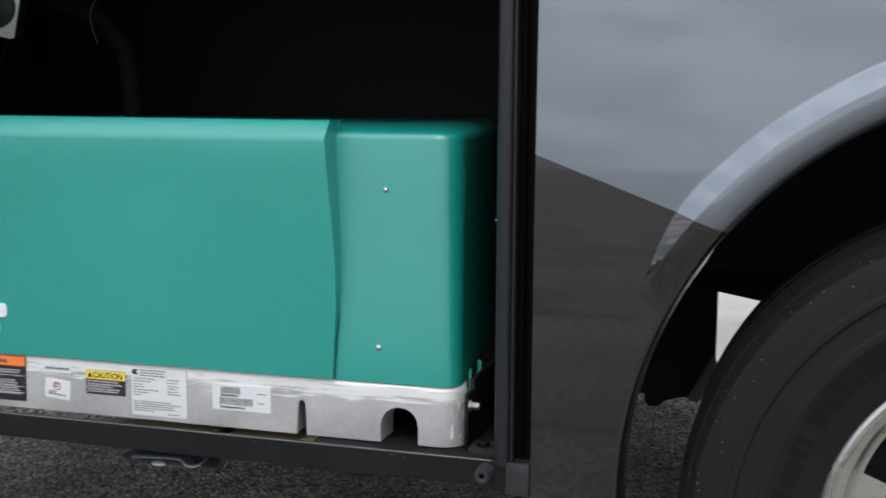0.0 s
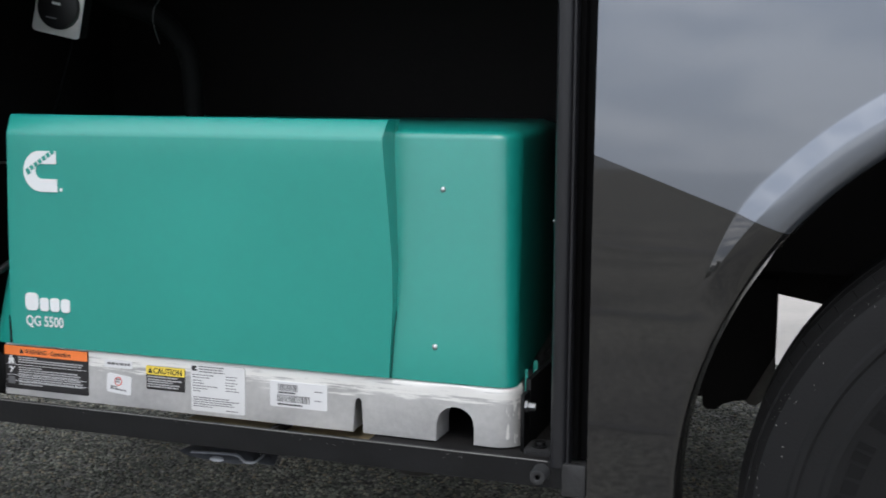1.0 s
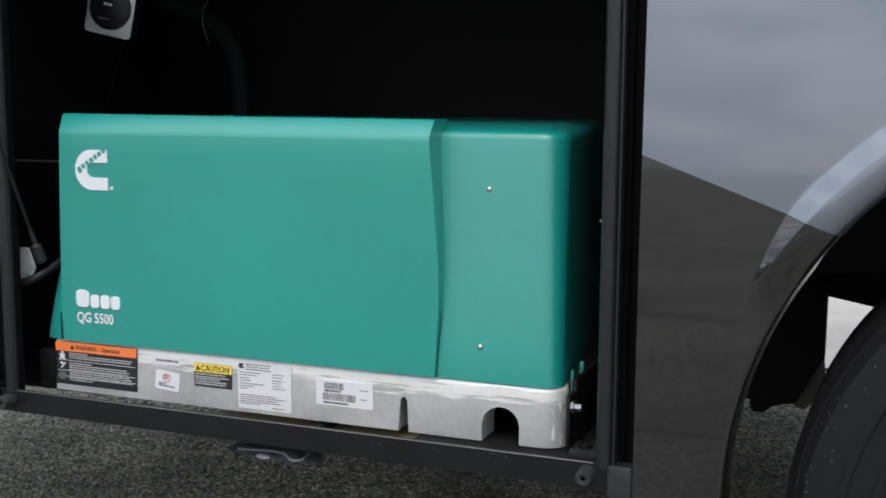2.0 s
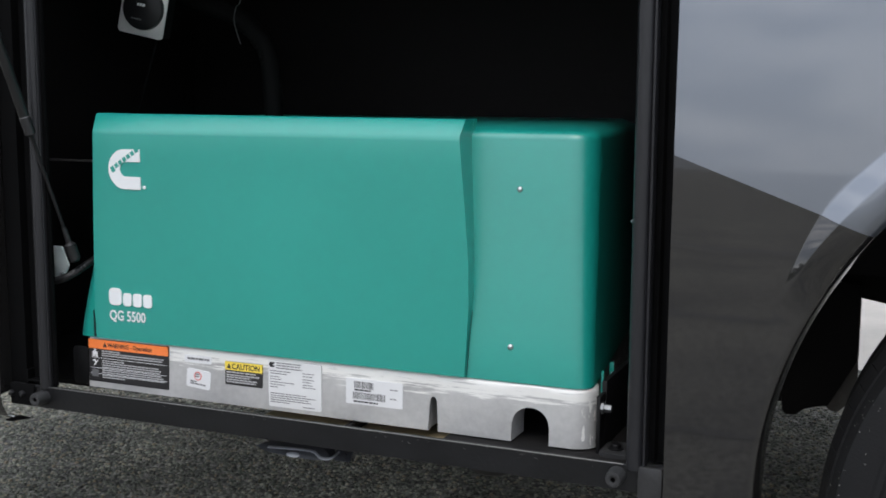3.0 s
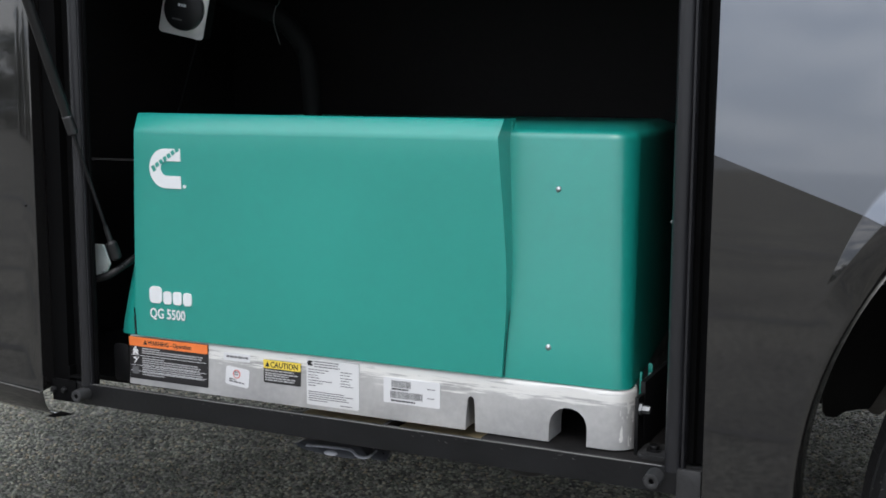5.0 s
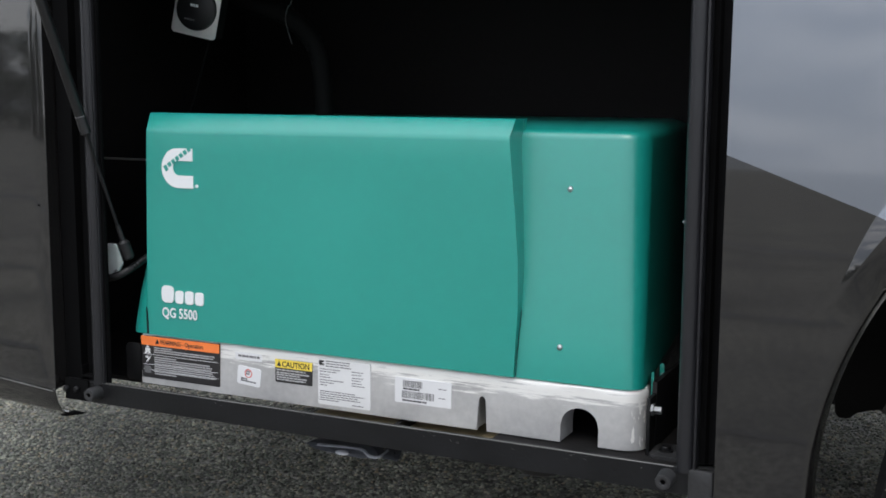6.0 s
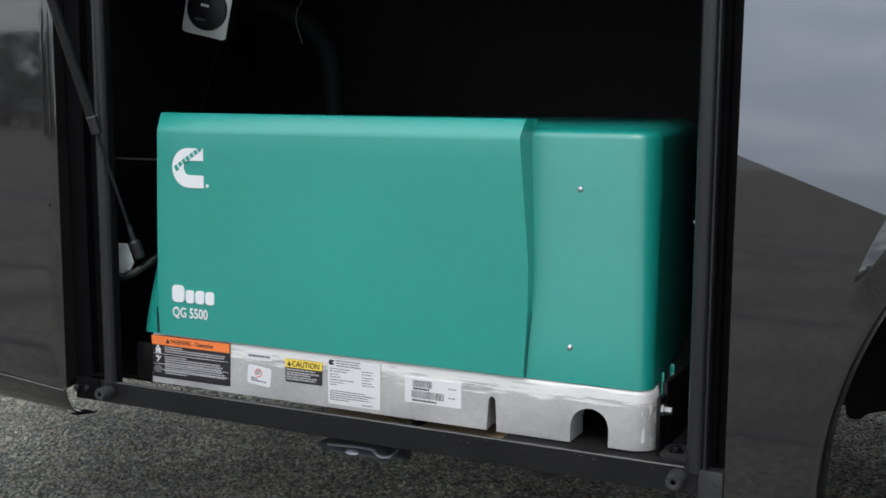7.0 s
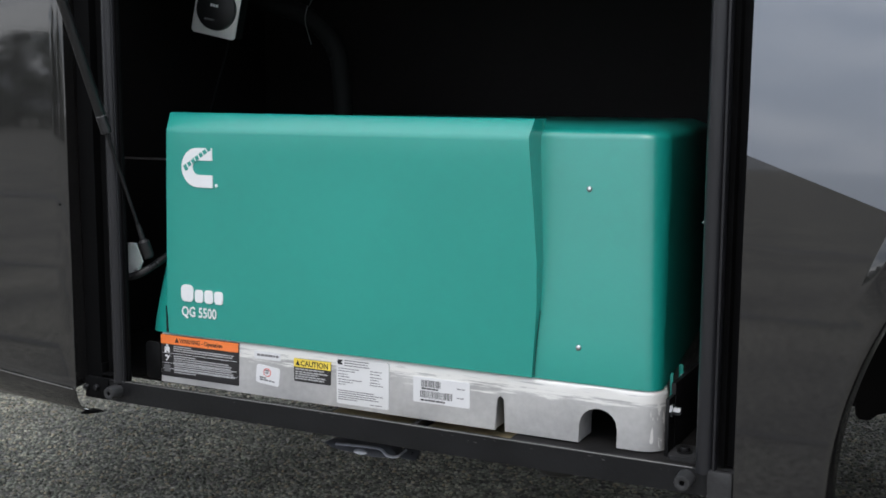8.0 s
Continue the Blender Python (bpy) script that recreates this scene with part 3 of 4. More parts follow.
    part("mount_bracket", box(-0.4035, -0.3985, 0.072, 0.1045, 0.464, 0.545, 0.001), FRAME_BLACK, coach, "black upright mounting bracket")
    part("mount_foot", prism(rounded(-0.397, -0.352, 0.060, 0.120, 0.010), "z", 0.4642, 0.4700, 0.0008), GUSSET, coach, "bolted grey bracket foot")
    for x, y, z, ax, mat, lab in ((-0.378, 0.085, 0.470, "z", FRAME_BLACK, "black foot bolt"), (-0.3980, 0.080, 0.5280, "x", DULL_ZINC, "dull zinc bolt")):
        prof = [(0.0, 0.015), (0.0062, 0.015), (0.0068, 0.013), (0.0068, 0.004), (0.0105, 0.004), (0.0105, 0.0)]
        prof = [(q * 0.86, a * 0.95) for q, a in prof] if ax == "x" else [(q, a * 0.5) for q, a in prof]
        part("bolt", lathe(prof, (x, y, z), 6 if ax == "x" else 16, ax), mat, coach, lab, smooth=30)
    part("mount_bracket", prism(rounded(-1.325, -1.293, 0.466, 0.532, 0.008), "y", 0.078, 0.082, 0.0008), FRAME_BLACK, coach, "dark grey bracket plate with rounded corner")
    # latch under the sill: a glossy paddle tilted up, a bent bar across it, a round pin, a hook plate
    def tilt(bm, z0=0.405, k=0.95):
        for v in bm.verts:
            v.co.y += k * (v.co.z - z0)
        return bm
    def lift(bm):
        bm.transform(Matrix.Translation((0, 0, 0.005)))
        return bm
    latch = part("latch", tilt(lift(prism([(-0.938, 0.4105), (-0.922, 0.4180), (-0.850, 0.4220), (-0.826, 0.4215), (-0.806, 0.4100), (-0.808, 0.4045), (-0.838, 0.4030), (-0.880, 0.4040), (-0.905, 0.4070), (-0.918, 0.4055)], "y", 0.030, 0.053, 0.002))),
                 LATCH_BLACK, coach, "glossy black latch paddle below the sill")
    part("latch_bar", tilt(lift(tube(smooth_path([(-0.914, 0.0275, 0.4120), (-0.880, 0.0265, 0.4140), (-0.850, 0.0265, 0.4150), (-0.834, 0.0270, 0.4140), (-0.820, 0.0280, 0.4080), (-0.806, 0.0280, 0.4080), (-0.798, 0.0280, 0.4125), (-0.793, 0.0290, 0.4180)]), 0.0017, 8))), LATCH_BAR, latch, "bent dull zinc latch bar")
    pin = lathe([(0.0, -0.0010), (0.0065, -0.0008), (0.0078, 0.0), (0.0078, 0.005)], (0, 0.0292, 0), 20)
    pin.transform(Matrix.Translation((-0.868, 0, 0.4065)) @ Matrix.Diagonal((1.5, 1, 0.42, 1)))
    part("latch_pin", tilt(lift(pin)), LATCH_BAR, latch, "grey round latch pin", smooth=50)
    part("latch_plate", tilt(lift(prism(rounded(-0.800, -0.772, 0.4060, 0.4300, 0.003, 3), "y", 0.032, 0.036, 0.0008))), LATCH_BLACK, latch, "flat hook plate")
    part("latch_bracket", box(-0.93, -0.77, 0.060, 0.12, 0.420, 0.437, 0.003), PLASTIC, coach, "black latch bracket")
    part("drain_cup", lathe([(0.0, -0.014), (0.026, -0.014), (0.038, -0.008), (0.042, 0.0), (0.02, 0.004), (0.02, 0.055)], (-0.588, 0.16, 0.400), 24, "z"), PLASTIC, coach, "black drain cup below the floor", smooth=50)


build_frame()


def build_wheel():
    cx, cz = 0.321, 0.4085
    y0 = 0.015
    prof = [(0.250, 0.030), (0.266, 0.018), (0.290, 0.008), (0.318, 0.003), (0.322, 0.0005), (0.329, 0.0005), (0.333, 0.004), (0.356, 0.005), (0.360, 0.0015), (0.366, 0.0015),
            (0.370, 0.005), (0.390, 0.007), (0.4020, 0.0095), (0.4080, 0.0125), (0.4105, 0.0185), (0.4185, 0.0450), (0.4270, 0.068), (0.4280, 0.075), (0.420, 0.076), (0.420, 0.084), (0.4285, 0.085),
            (0.4285, 0.125), (0.421, 0.126), (0.421, 0.134), (0.4285, 0.135), (0.4275, 0.205), (0.418, 0.228), (0.37, 0.242), (0.30, 0.236), (0.250, 0.215)]
    bm = lathe([(r, a + y0) for r, a in prof], (cx, 0, cz), 120)
    for v in bm.verts:
        v.co.z = max(v.co.z, 0.002)
    wheel = part("wheel", lathe([(0.05, 0.10), (0.12, 0.10), (0.12, 0.20), (0.05, 0.20)], (cx, y0, cz), 32), FRAME_BLACK, coach, "road wheel with a black tyre and polished rim")
    tyre = part("tyre", bm, TYRE_RUBBER, wheel, "black road tyre with raised sidewall ribs", smooth=28)
    # shoulder tread blocks, one mesh shared by all
    b = box(0.4120, 0.4295, 0.0400, 0.072, -0.0143, 0.0143)
    for v in b.verts:
        if v.co.y < 0.05 and v.co.x > 0.42:
            v.co.x -= 0.010
    block = mesh_of("tread_block", b, TYRE_RUBBER)
    for k in range(90):
        t = 2 * math.pi * k / 90
        if math.sin(t) < -0.55:
            continue
        ob = new("tread_block", block)
        ob.parent = tyre
        ob.matrix_basis = Matrix.Translation((cx, y0, cz)) @ Matrix.Rotation(-t, 4, "Y")
    # raised marks along the sidewall, as plain blocks
    rng = random.Random(7)
    a = 172.0
    for wdt, hgt in ((3.6, .024), (3.2, .019), (3.2, .019), (2.4, .022), (1.6, .022), (0, 0), (4.2, .024), (3.2, .022), (3.4, .024), (2.4, .019), (1.6, .022), (3.4, .024)):
        if wdt == 0:
            a -= 3.2
            continue
        bm = bmesh.new()
        seg = 4
        ins, outs = [], []
        for k in range(seg + 1):
            t = radians(a - wdt * k / seg)
            for r, lst in ((0.290, ins), (0.290 + hgt, outs)):
                yy = y0 + np.interp(r, [0.266, 0.290, 0.318], [0.018, 0.008, 0.003]) - 0.0008
                lst.append(bm.verts.new((cx + r * math.cos(t), yy, cz + r * math.sin(t))))
        for k in range(seg):
            bm.faces.new((ins[k], ins[k + 1], outs[k + 1], outs[k]))
        got = bmesh.ops.extrude_face_region(bm, geom=bm.faces[:])
        for v in (g for g in got["geom"] if isinstance(g, bmesh.types.BMVert)):
            v.co.y += 0.003
        part("raised_mark", bm, TYRE_MARK, tyre, "", smooth=None)
        a -= wdt + 0.9
    # pale grit caught in the shoulder
    bm = bmesh.new()
    for k in range(95):
        t = radians(rng.uniform(105, 185))
        r = rng.choice((rng.uniform(0.404, 0.422), rng.uniform(0.408, 0.422), rng.uniform(0.410, 0.424), rng.uniform(0.385, 0.415)))
        yy = y0 + np.interp(r, [0.366, 0.370, 0.390, 0.402, 0.408, 0.4105, 0.4185, 0.427], [0.0015, 0.005, 0.007, 0.0095, 0.0125, 0.0185, 0.045, 0.068]) - 0.0003
        q = rng.uniform(0.0003, 0.0009)
        bmesh.ops.create_icosphere(bm, subdivisions=1, radius=q, matrix=Matrix.Translation((cx + r * math.cos(t), yy, cz + r * math.sin(t))))
    tagged(part("grit", bm, CHALK, tyre, "pale grit specks on the tyre"), kind="stuff")
    # rim: flange, barrel, disc with hand holes
    prof = [(0.250, 0.050), (0.2555, 0.034), (0.2550, 0.026), (0.2500, 0.022), (0.2440, 0.026), (0.2400, 0.040), (0.2360, 0.062), (0.2330, 0.070), (0.2240, 0.074), (0.2200, 0.090),
            (0.212, 0.098), (0.206, 0.099), (0.160, 0.086), (0.152, 0.083), (0.130, 0.080), (0.060, 0.075), (0.055, 0.060), (0.0, 0.055)]
    bm = lathe([(r, a + y0) for r, a in prof], (cx, 0, cz), 120, keep=lambda k, i: not (i == 11 and k % 12 < 6))
    part("rim", bm, RIM_ALU, wheel, "polished aluminium rim with hand holes", smooth=40)
    part("brake_drum", lathe([(0.0, 0.13), (0.20, 0.13), (0.21, 0.14), (0.21, 0.22)], (cx, y0, cz), 48), BAY_BLACK, wheel, "dark brake drum")


build_wheel()


def build_under_parts():
    """Dark parts seen through the wheel opening."""
    part("hanger_bracket", prism([(-0.250, 0.62), (-0.100, 0.62), (-0.1005, 0.476), (-0.1485, 0.3854), (-0.1940, 0.3790), (-0.2022, 0.3640), (-0.2100, 0.3615), (-0.2240, 0.3615), (-0.2310, 0.3700), (-0.2347, 0.4290), (-0.250, 0.46)],
                                 "y", 0.76, 0.80, 0.004), BAY_BLACK, coach, "black suspension hanger with a lower lug")
    # lighter grey gives the hanger's right side face its lit look
    part("hanger_lit_side", prism([(-0.1020, 0.480), (-0.0992, 0.4080), (-0.1080, 0.3900), (-0.1329, 0.3660), (-0.1450, 0.3655), (-0.1545, 0.3720), (-0.1600, 0.390), (-0.130, 0.44)], "y", 0.803, 0.812, 0.002),
         GREY_STEEL, coach, "lighter grey plate standing in for the hanger's lit side face")
    part("hanger_foot", prism([(-0.262, 0.392), (-0.236, 0.392), (-0.228, 0.3745), (-0.262, 0.3740)], "y", 0.803, 0.83, 0.002), BAY_BLACK, coach, "black lower foot of the hanger")
    part("cross_member", prism([(-0.30, 0.6275), (0.30, 0.519), (1.2, 0.519), (1.2, 0.80), (-0.30, 0.80)], "y", 0.775, 0.86, 0.004), BAY_BLACK, coach, "black cross member")
    part("axle", tube([(0.321, 0.15, 0.4055), (0.321, 2.3, 0.4055)], 0.06, 16), BAY_BLACK, coach, "black axle beam")


build_under_parts()


def build_strut():
    a, top = Vector((-1.3195, -0.005, 0.8917)), Vector((-1.3515, -0.060, 1.1022))
    up = (top - a).normalized()
    strut = part("gas_strut", tube([a + up * 0.55, a + up * 0.03, a + up * 0.028], [0.0083, 0.0083, 0.0070], 16), STRUT_BLACK, coach, "black gas strut holding the door up", smooth=40)
    b = Vector((-1.2938, 0.045, 0.7105))
    d = (b - a).normalized()
    part("cap", tube([a + up * 0.029, a + up * 0.001, a], [0.0088, 0.0088, 0.0070], 16), STRUT_BLACK, strut, "black strut end cap")
    part("cap_ring", tube([a + up * 0.030, a + up * 0.0285], 0.0089, 16), GREY_INK, strut, "pale ring at the strut cap")
    part("rod", tube([a, b], 0.0030, 10), FRAME_BLACK, strut, "dark steel strut rod")
    part("rod_end", tube([b - d * 0.03, b - d * 0.004, b, b + d * 0.026, b + d * 0.030], [0.0042, 0.0048, 0.0098, 0.0100, 0.0070], 12), PLASTIC, strut, "black ball-socket end")
    part("bracket", prism([(-1.3480, 0.7030), (-1.3310, 0.7030), (-1.3170, 0.671), (-1.3290, 0.648), (-1.3480, 0.645)], "y", 0.066, 0.070, 0.0006), ZINC_WHITE, strut, "small zinc bracket")
    part("bracket_screw", lathe([(0.0, 0.062), (0.003, 0.062), (0.004, 0.066)], (-1.3300, 0, 0.656), 10), STEEL, strut)


build_strut()

# ---------------------------------------------------------------- generator
gen = thing("generator", (-0.85, 0.35, 0.464), "teal boxed generator on a scuffed cast aluminium base", "generator")


def ring_of(x0, x1, y0, y1, z, r, rise=0.0):
    """A level ring round the enclosure, its far end a little narrower."""
    mid = (x0 + x1) / 2
    return [(x - 0.13 * (y - y0 - r) if x > mid and y > y0 + r else x, y, z + rise * (y - y0)) for x, y in rounded(x0, x1, y0, y1, r, 6)]


def build_generator():
    lev = [(0.5525, -1.312, -0.4125, 0.0715, 0.026, 0), (0.575, -1.309, -0.4130, 0.0722, 0.027, 0), (0.620, -1.302, -0.4145, 0.0760, 0.029, 0), (0.720, -1.286, -0.4175, 0.0880, 0.033, 0), (0.8286, -1.272, -0.4205, 0.1000, 0.036, 0), (0.8800, -1.266, -0.4222, 0.1060, 0.037, 0)]
    r = 0.0135
    for t in (0, 17, 34, 51, 68):
        c, q = r * (1 - math.cos(radians(t))), r * math.sin(radians(t))
        lev.append((0.8945 + q, -1.264 - 0.4 * c, -0.4228 - c, 0.1082 + c, 0.037 - 0.6 * c, 0.0))
    lev += [(0.9110, -1.270, -0.4420, 0.1340, 0.028, 0.0), (0.9138, -1.276, -0.4580, 0.1580, 0.020, 0.002), (0.9144, -1.280, -0.4640, 0.1680, 0.018, 0.004)]
    rings = [ring_of(a, b - 0.001, y, 0.66, z, max(0.015, r), up) for z, a, b, y, r, up in lev]
    hood = part("hood", loops(rings), TEAL, gen, "smooth teal enclosure with rounded corners", smooth=40)
    # front cover, proud of the enclosure, right edge gently curved
    zs = [(0.5535, 0.0655, -1.2630, -0.5985), (0.60, 0.0650, -1.2630, -0.5960), (0.66, 0.0645, -1.2620, -0.5925), (0.72, 0.0640, -1.2600, -0.5930), (0.80, 0.0632, -1.2570, -0.5990),
          (0.86, 0.0626, -1.2545, -0.6045), (0.8925, 0.0622, -1.2530, -0.6070), (0.8985, 0.0630, -1.2532, -0.6072), (0.9020, 0.0650, -1.2535, -0.6070), (0.9232, 0.0795, -1.2590, -0.6060), (0.9255, 0.0830, -1.2600, -0.6058), (0.9258, 0.0880, -1.2600, -0.6056), (0.9235, 0.1130, -1.262, -0.605)]
    bm = bmesh.new()
    rows = []
    for z, y, xa, xb in zs:
        rows.append([bm.verts.new((xa + (xb - xa) * k / 24, y + 0.0006 * math.sin(math.pi * k / 24), z - (0.0022 * k / 24 if z > 0.91 else 0.0))) for k in range(25)])
    for a, b in zip(rows, rows[1:]):
        for k in range(24):
            bm.faces.new((a[k], a[k + 1], b[k + 1], b[k]))
    border = [e for e in bm.edges if e.is_boundary]
    got = bmesh.ops.extrude_edge_only(bm, edges=border)
    for v in (g for g in got["geom"] if isinstance(g, bmesh.types.BMVert)):
        if v.co.y > 0.10:
            v.co.z -= 0.03
        else:
            v.co.y = min(0.125, v.co.y + 0.055)
    cover = part("front_cover", bm, TEAL, gen, "flat teal front cover with a sloping top edge", smooth=40)
    # black tube stands in for the shade in the seam beside the cover
    part("seam_shade", tube([(-0.5968, 0.0700, 0.5540), (-0.5955, 0.0712, 0.580), (-0.5943, 0.0742, 0.610), (-0.5920, 0.0790, 0.650)], 0.0006, 6), BLACK_INK, gen, "thin black line standing in for the shaded gap along the cover edge")
    # black wedge in place of the shaded gap at the left end below the cover
    part("gap_strip", prism([(-1.2662, 0.5550), (-1.2622, 0.5550), (-1.2665, 0.600)], "y", 0.0640, 0.0670), BLACK_INK, gen, "dark wedge of shade behind the cover edge")
    for x, y, z in ((-0.5184 - 0.011, 0.1000, 0.8286 - 0.003), (-0.5317, 0.0745, 0.6028)):
        part("screw", lathe([(0.0, -0.0032), (0.0022, -0.0030), (0.0038, -0.0018), (0.0046, 0.0006), (0.0046, 0.003)], (x, y, z), 16), STEEL, hood, "small zinc screw head", smooth=50)
    part("side_tab", prism(rounded(-0.4085, -0.4052, 0.5365, 0.5720, 0.0015), "y", 0.112, 0.118, 0.001), TEAL, gen, "narrow teal tab")
    lug = part("side_lug", prism(rounded(-0.4110, -0.4045, 0.5500, 0.5730, 0.003), "y", 0.166, 0.170, 0.001), TEAL, gen, "teal lug beside the end panel")
    part("lug_screw", lathe([(0.0, 0.1620), (0.002, 0.1625), (0.003, 0.1665)], (-0.4068, 0, 0.5570), 12), STEEL, lug)

    # cast base: a wall that runs along the front and round the right corner, open at a slot and an arch
    def foot(x):
        if abs(x + 0.6493) < 0.0082:
            u = abs(x + 0.6493)
            top = 0.5085 + 0.0095 * math.sqrt(max(0.0, 1 - (u / 0.0060) ** 2))
            return min(top, 0.4668 + (0.0082 - u) * 19.0)
        if abs(x + 0.4990) < 0.0281:
            u = (x + 0.4990) / 0.0281
            return 0.4915 + 0.0272 * math.sqrt(max(0.0, 1 - u * u))
        return None
    xs = list(np.linspace(-1.284, -0.6605, 40)) + [-0.6597] + list(np.linspace(-0.6575, -0.6411, 19)) + [-0.6389] + list(np.linspace(-0.638, -0.5272, 12)) + list(np.linspace(-0.52709, -0.47091, 25)) + list(np.linspace(-0.4708, -0.442, 6))
    path = [(x, 0.0690, 0.0, 1.0) for x in xs]
    r = 0.036
    path += [(-0.442 + r * math.sin(t), 0.0690 + r * (1 - math.cos(t)), math.sin(t), math.cos(t)) for t in np.linspace(0.1, math.pi / 2, 10)]
    path += [(-0.4100, 0.118, 1.0, 0.0), (-0.4150, 0.135, 1.0, 0.0)] + [(-0.4125 - 0.13 * (y - 0.0975), y, 1.0, 0.0) for y in (0.155, 0.25, 0.45, 0.64)]
    heights = [0.0, 0.25, 0.5, 0.72, 0.86, 0.93, 0.975, 1.0]
    bm = bmesh.new()
    out, inn = [], []
    thick = 0.055
    for x, y, nx, ny in path:
        low = foot(x) if y < 0.0691 else None
        low = 0.4668 if low is None else low
        col, icol = [], []
        for h in heights:
            z = low + (0.5515 - low) * h
            lean = 0.0035 * (z - 0.4668) / 0.085
            roll = 0.0030 * max(0.0, (h - 0.93) / 0.07) ** 2
            col.append(bm.verts.new((x - nx * (lean + roll), y + ny * (lean + roll), z)))
        for z in (low, 0.5515):
            th = 0.007 if abs(x + 0.6493) < 0.0105 else thick
            icol.append(bm.verts.new((x - nx * th, y + ny * th, z)))
        out.append(col)
        inn.append(icol)
    for i in range(len(path) - 1):
        for j in range(len(heights) - 1):
            f = bm.faces.new((out[i][j], out[i + 1][j], out[i + 1][j + 1], out[i][j + 1]))
        bm.faces.new((out[i][0], inn[i][0], inn[i + 1][0], out[i + 1][0]))
        bm.faces.new((out[i][-1], out[i + 1][-1], inn[i + 1][1], inn[i][1]))
        bm.faces.new((inn[i][0], inn[i][1], inn[i + 1][1], inn[i + 1][0]))
    bm.faces.new([*out[0], inn[0][1], inn[0][0]])
    bm.faces.new([*out[-1], inn[-1][1], inn[-1][0]])
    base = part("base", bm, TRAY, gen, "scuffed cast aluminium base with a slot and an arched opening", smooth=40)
    part("base_back", box(-1.284, -0.485, 0.60, 0.655, 0.4668, 0.5515), ALUMINIUM, base)
    part("sump", box(-1.15, -0.70, 0.20, 0.58, 0.478, 0.545, 0.004), BAY_BLACK, gen, "dark underside of the engine")
    return cover, hood, base


def tray_material():
    """Cast aluminium, rubbed bright in ragged streaks along the top and at the corner."""
    m = ALUMINIUM.copy()
    m.name = "scuffed_cast_aluminium"
    n, l = m.node_tree.nodes, m.node_tree.links
    b = n["Principled BSDF"]
    tc = n.new("ShaderNodeTexCoord")
    mp = n.new("ShaderNodeMapping")
    mp.inputs["Scale"].default_value = (14, 14, 190)
    mp.inputs["Rotation"].default_value = (0, radians(5), 0)
    st = n.new("ShaderNodeTexNoise")
    st.inputs["Scale"].default_value, st.inputs["Detail"].default_value = 1.0, 6
    st.inputs["Roughness"].default_value = 0.62
    l.new(tc.outputs["Object"], mp.inputs["Vector"])
    l.new(mp.outputs["Vector"], st.inputs["Vector"])
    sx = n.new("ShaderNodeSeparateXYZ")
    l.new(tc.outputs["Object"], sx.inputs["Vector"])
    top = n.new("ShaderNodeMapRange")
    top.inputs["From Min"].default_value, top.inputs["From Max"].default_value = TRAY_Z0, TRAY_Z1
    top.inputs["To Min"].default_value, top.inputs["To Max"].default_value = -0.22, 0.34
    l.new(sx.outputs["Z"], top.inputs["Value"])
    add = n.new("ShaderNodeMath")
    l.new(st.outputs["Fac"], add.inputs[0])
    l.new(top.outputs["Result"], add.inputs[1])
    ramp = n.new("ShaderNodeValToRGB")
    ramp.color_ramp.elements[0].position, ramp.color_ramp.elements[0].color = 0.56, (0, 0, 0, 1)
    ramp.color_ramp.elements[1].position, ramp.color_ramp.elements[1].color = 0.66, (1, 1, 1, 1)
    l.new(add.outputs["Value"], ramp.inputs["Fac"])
    mix = n.new("ShaderNodeMix")
    mix.data_type = "RGBA"
    old = b.inputs["Base Color"].links[0].from_socket
    # scuffs at the rounded corner
    sc = n.new("ShaderNodeTexNoise")
    sc.inputs["Scale"].default_value, sc.inputs["Detail"].default_value = 1.0, 6
    rub = n.new("ShaderNodeMapping")
    rub.inputs["Scale"].default_value = (150, 150, 45)
    l.new(tc.outputs["Object"], rub.inputs["Vector"])
    l.new(rub.outputs["Vector"], sc.inputs["Vector"])
    near = n.new("ShaderNodeMapRange")
    near.inputs["From Min"].default_value, near.inputs["From Max"].default_value = -0.445, -0.425
    near.inputs["To Min"].default_value, near.inputs["To Max"].default_value = -0.4, 0.05
    l.new(sx.outputs["X"], near.inputs["Value"])
    add2 = n.new("ShaderNodeMath")
    l.new(sc.outputs["Fac"], add2.inputs[0])
    l.new(near.outputs["Result"], add2.inputs[1])
    ramp2 = n.new("ShaderNodeValToRGB")
    ramp2.color_ramp.elements[0].position, ramp2.color_ramp.elements[0].color = 0.60, (0, 0, 0, 1)
    ramp2.color_ramp.elements[1].position, ramp2.color_ramp.elements[1].color = 0.64, (1, 1, 1, 1)
    l.new(add2.outputs["Value"], ramp2.inputs["Fac"])
    most = n.new("ShaderNodeMath")
    most.operation = "MAXIMUM"
    l.new(ramp.outputs["Color"], most.inputs[0])
    l.new(ramp2.outputs["Color"], most.inputs[1])
    l.new(most.outputs["Value"], mix.inputs["Factor"])
    l.new(old, mix.inputs["A"])
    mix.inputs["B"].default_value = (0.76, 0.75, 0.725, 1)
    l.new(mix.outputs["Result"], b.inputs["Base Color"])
    return m


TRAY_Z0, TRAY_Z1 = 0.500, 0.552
TRAY = tray_material()
COVER, HOOD, BASE = build_generator()


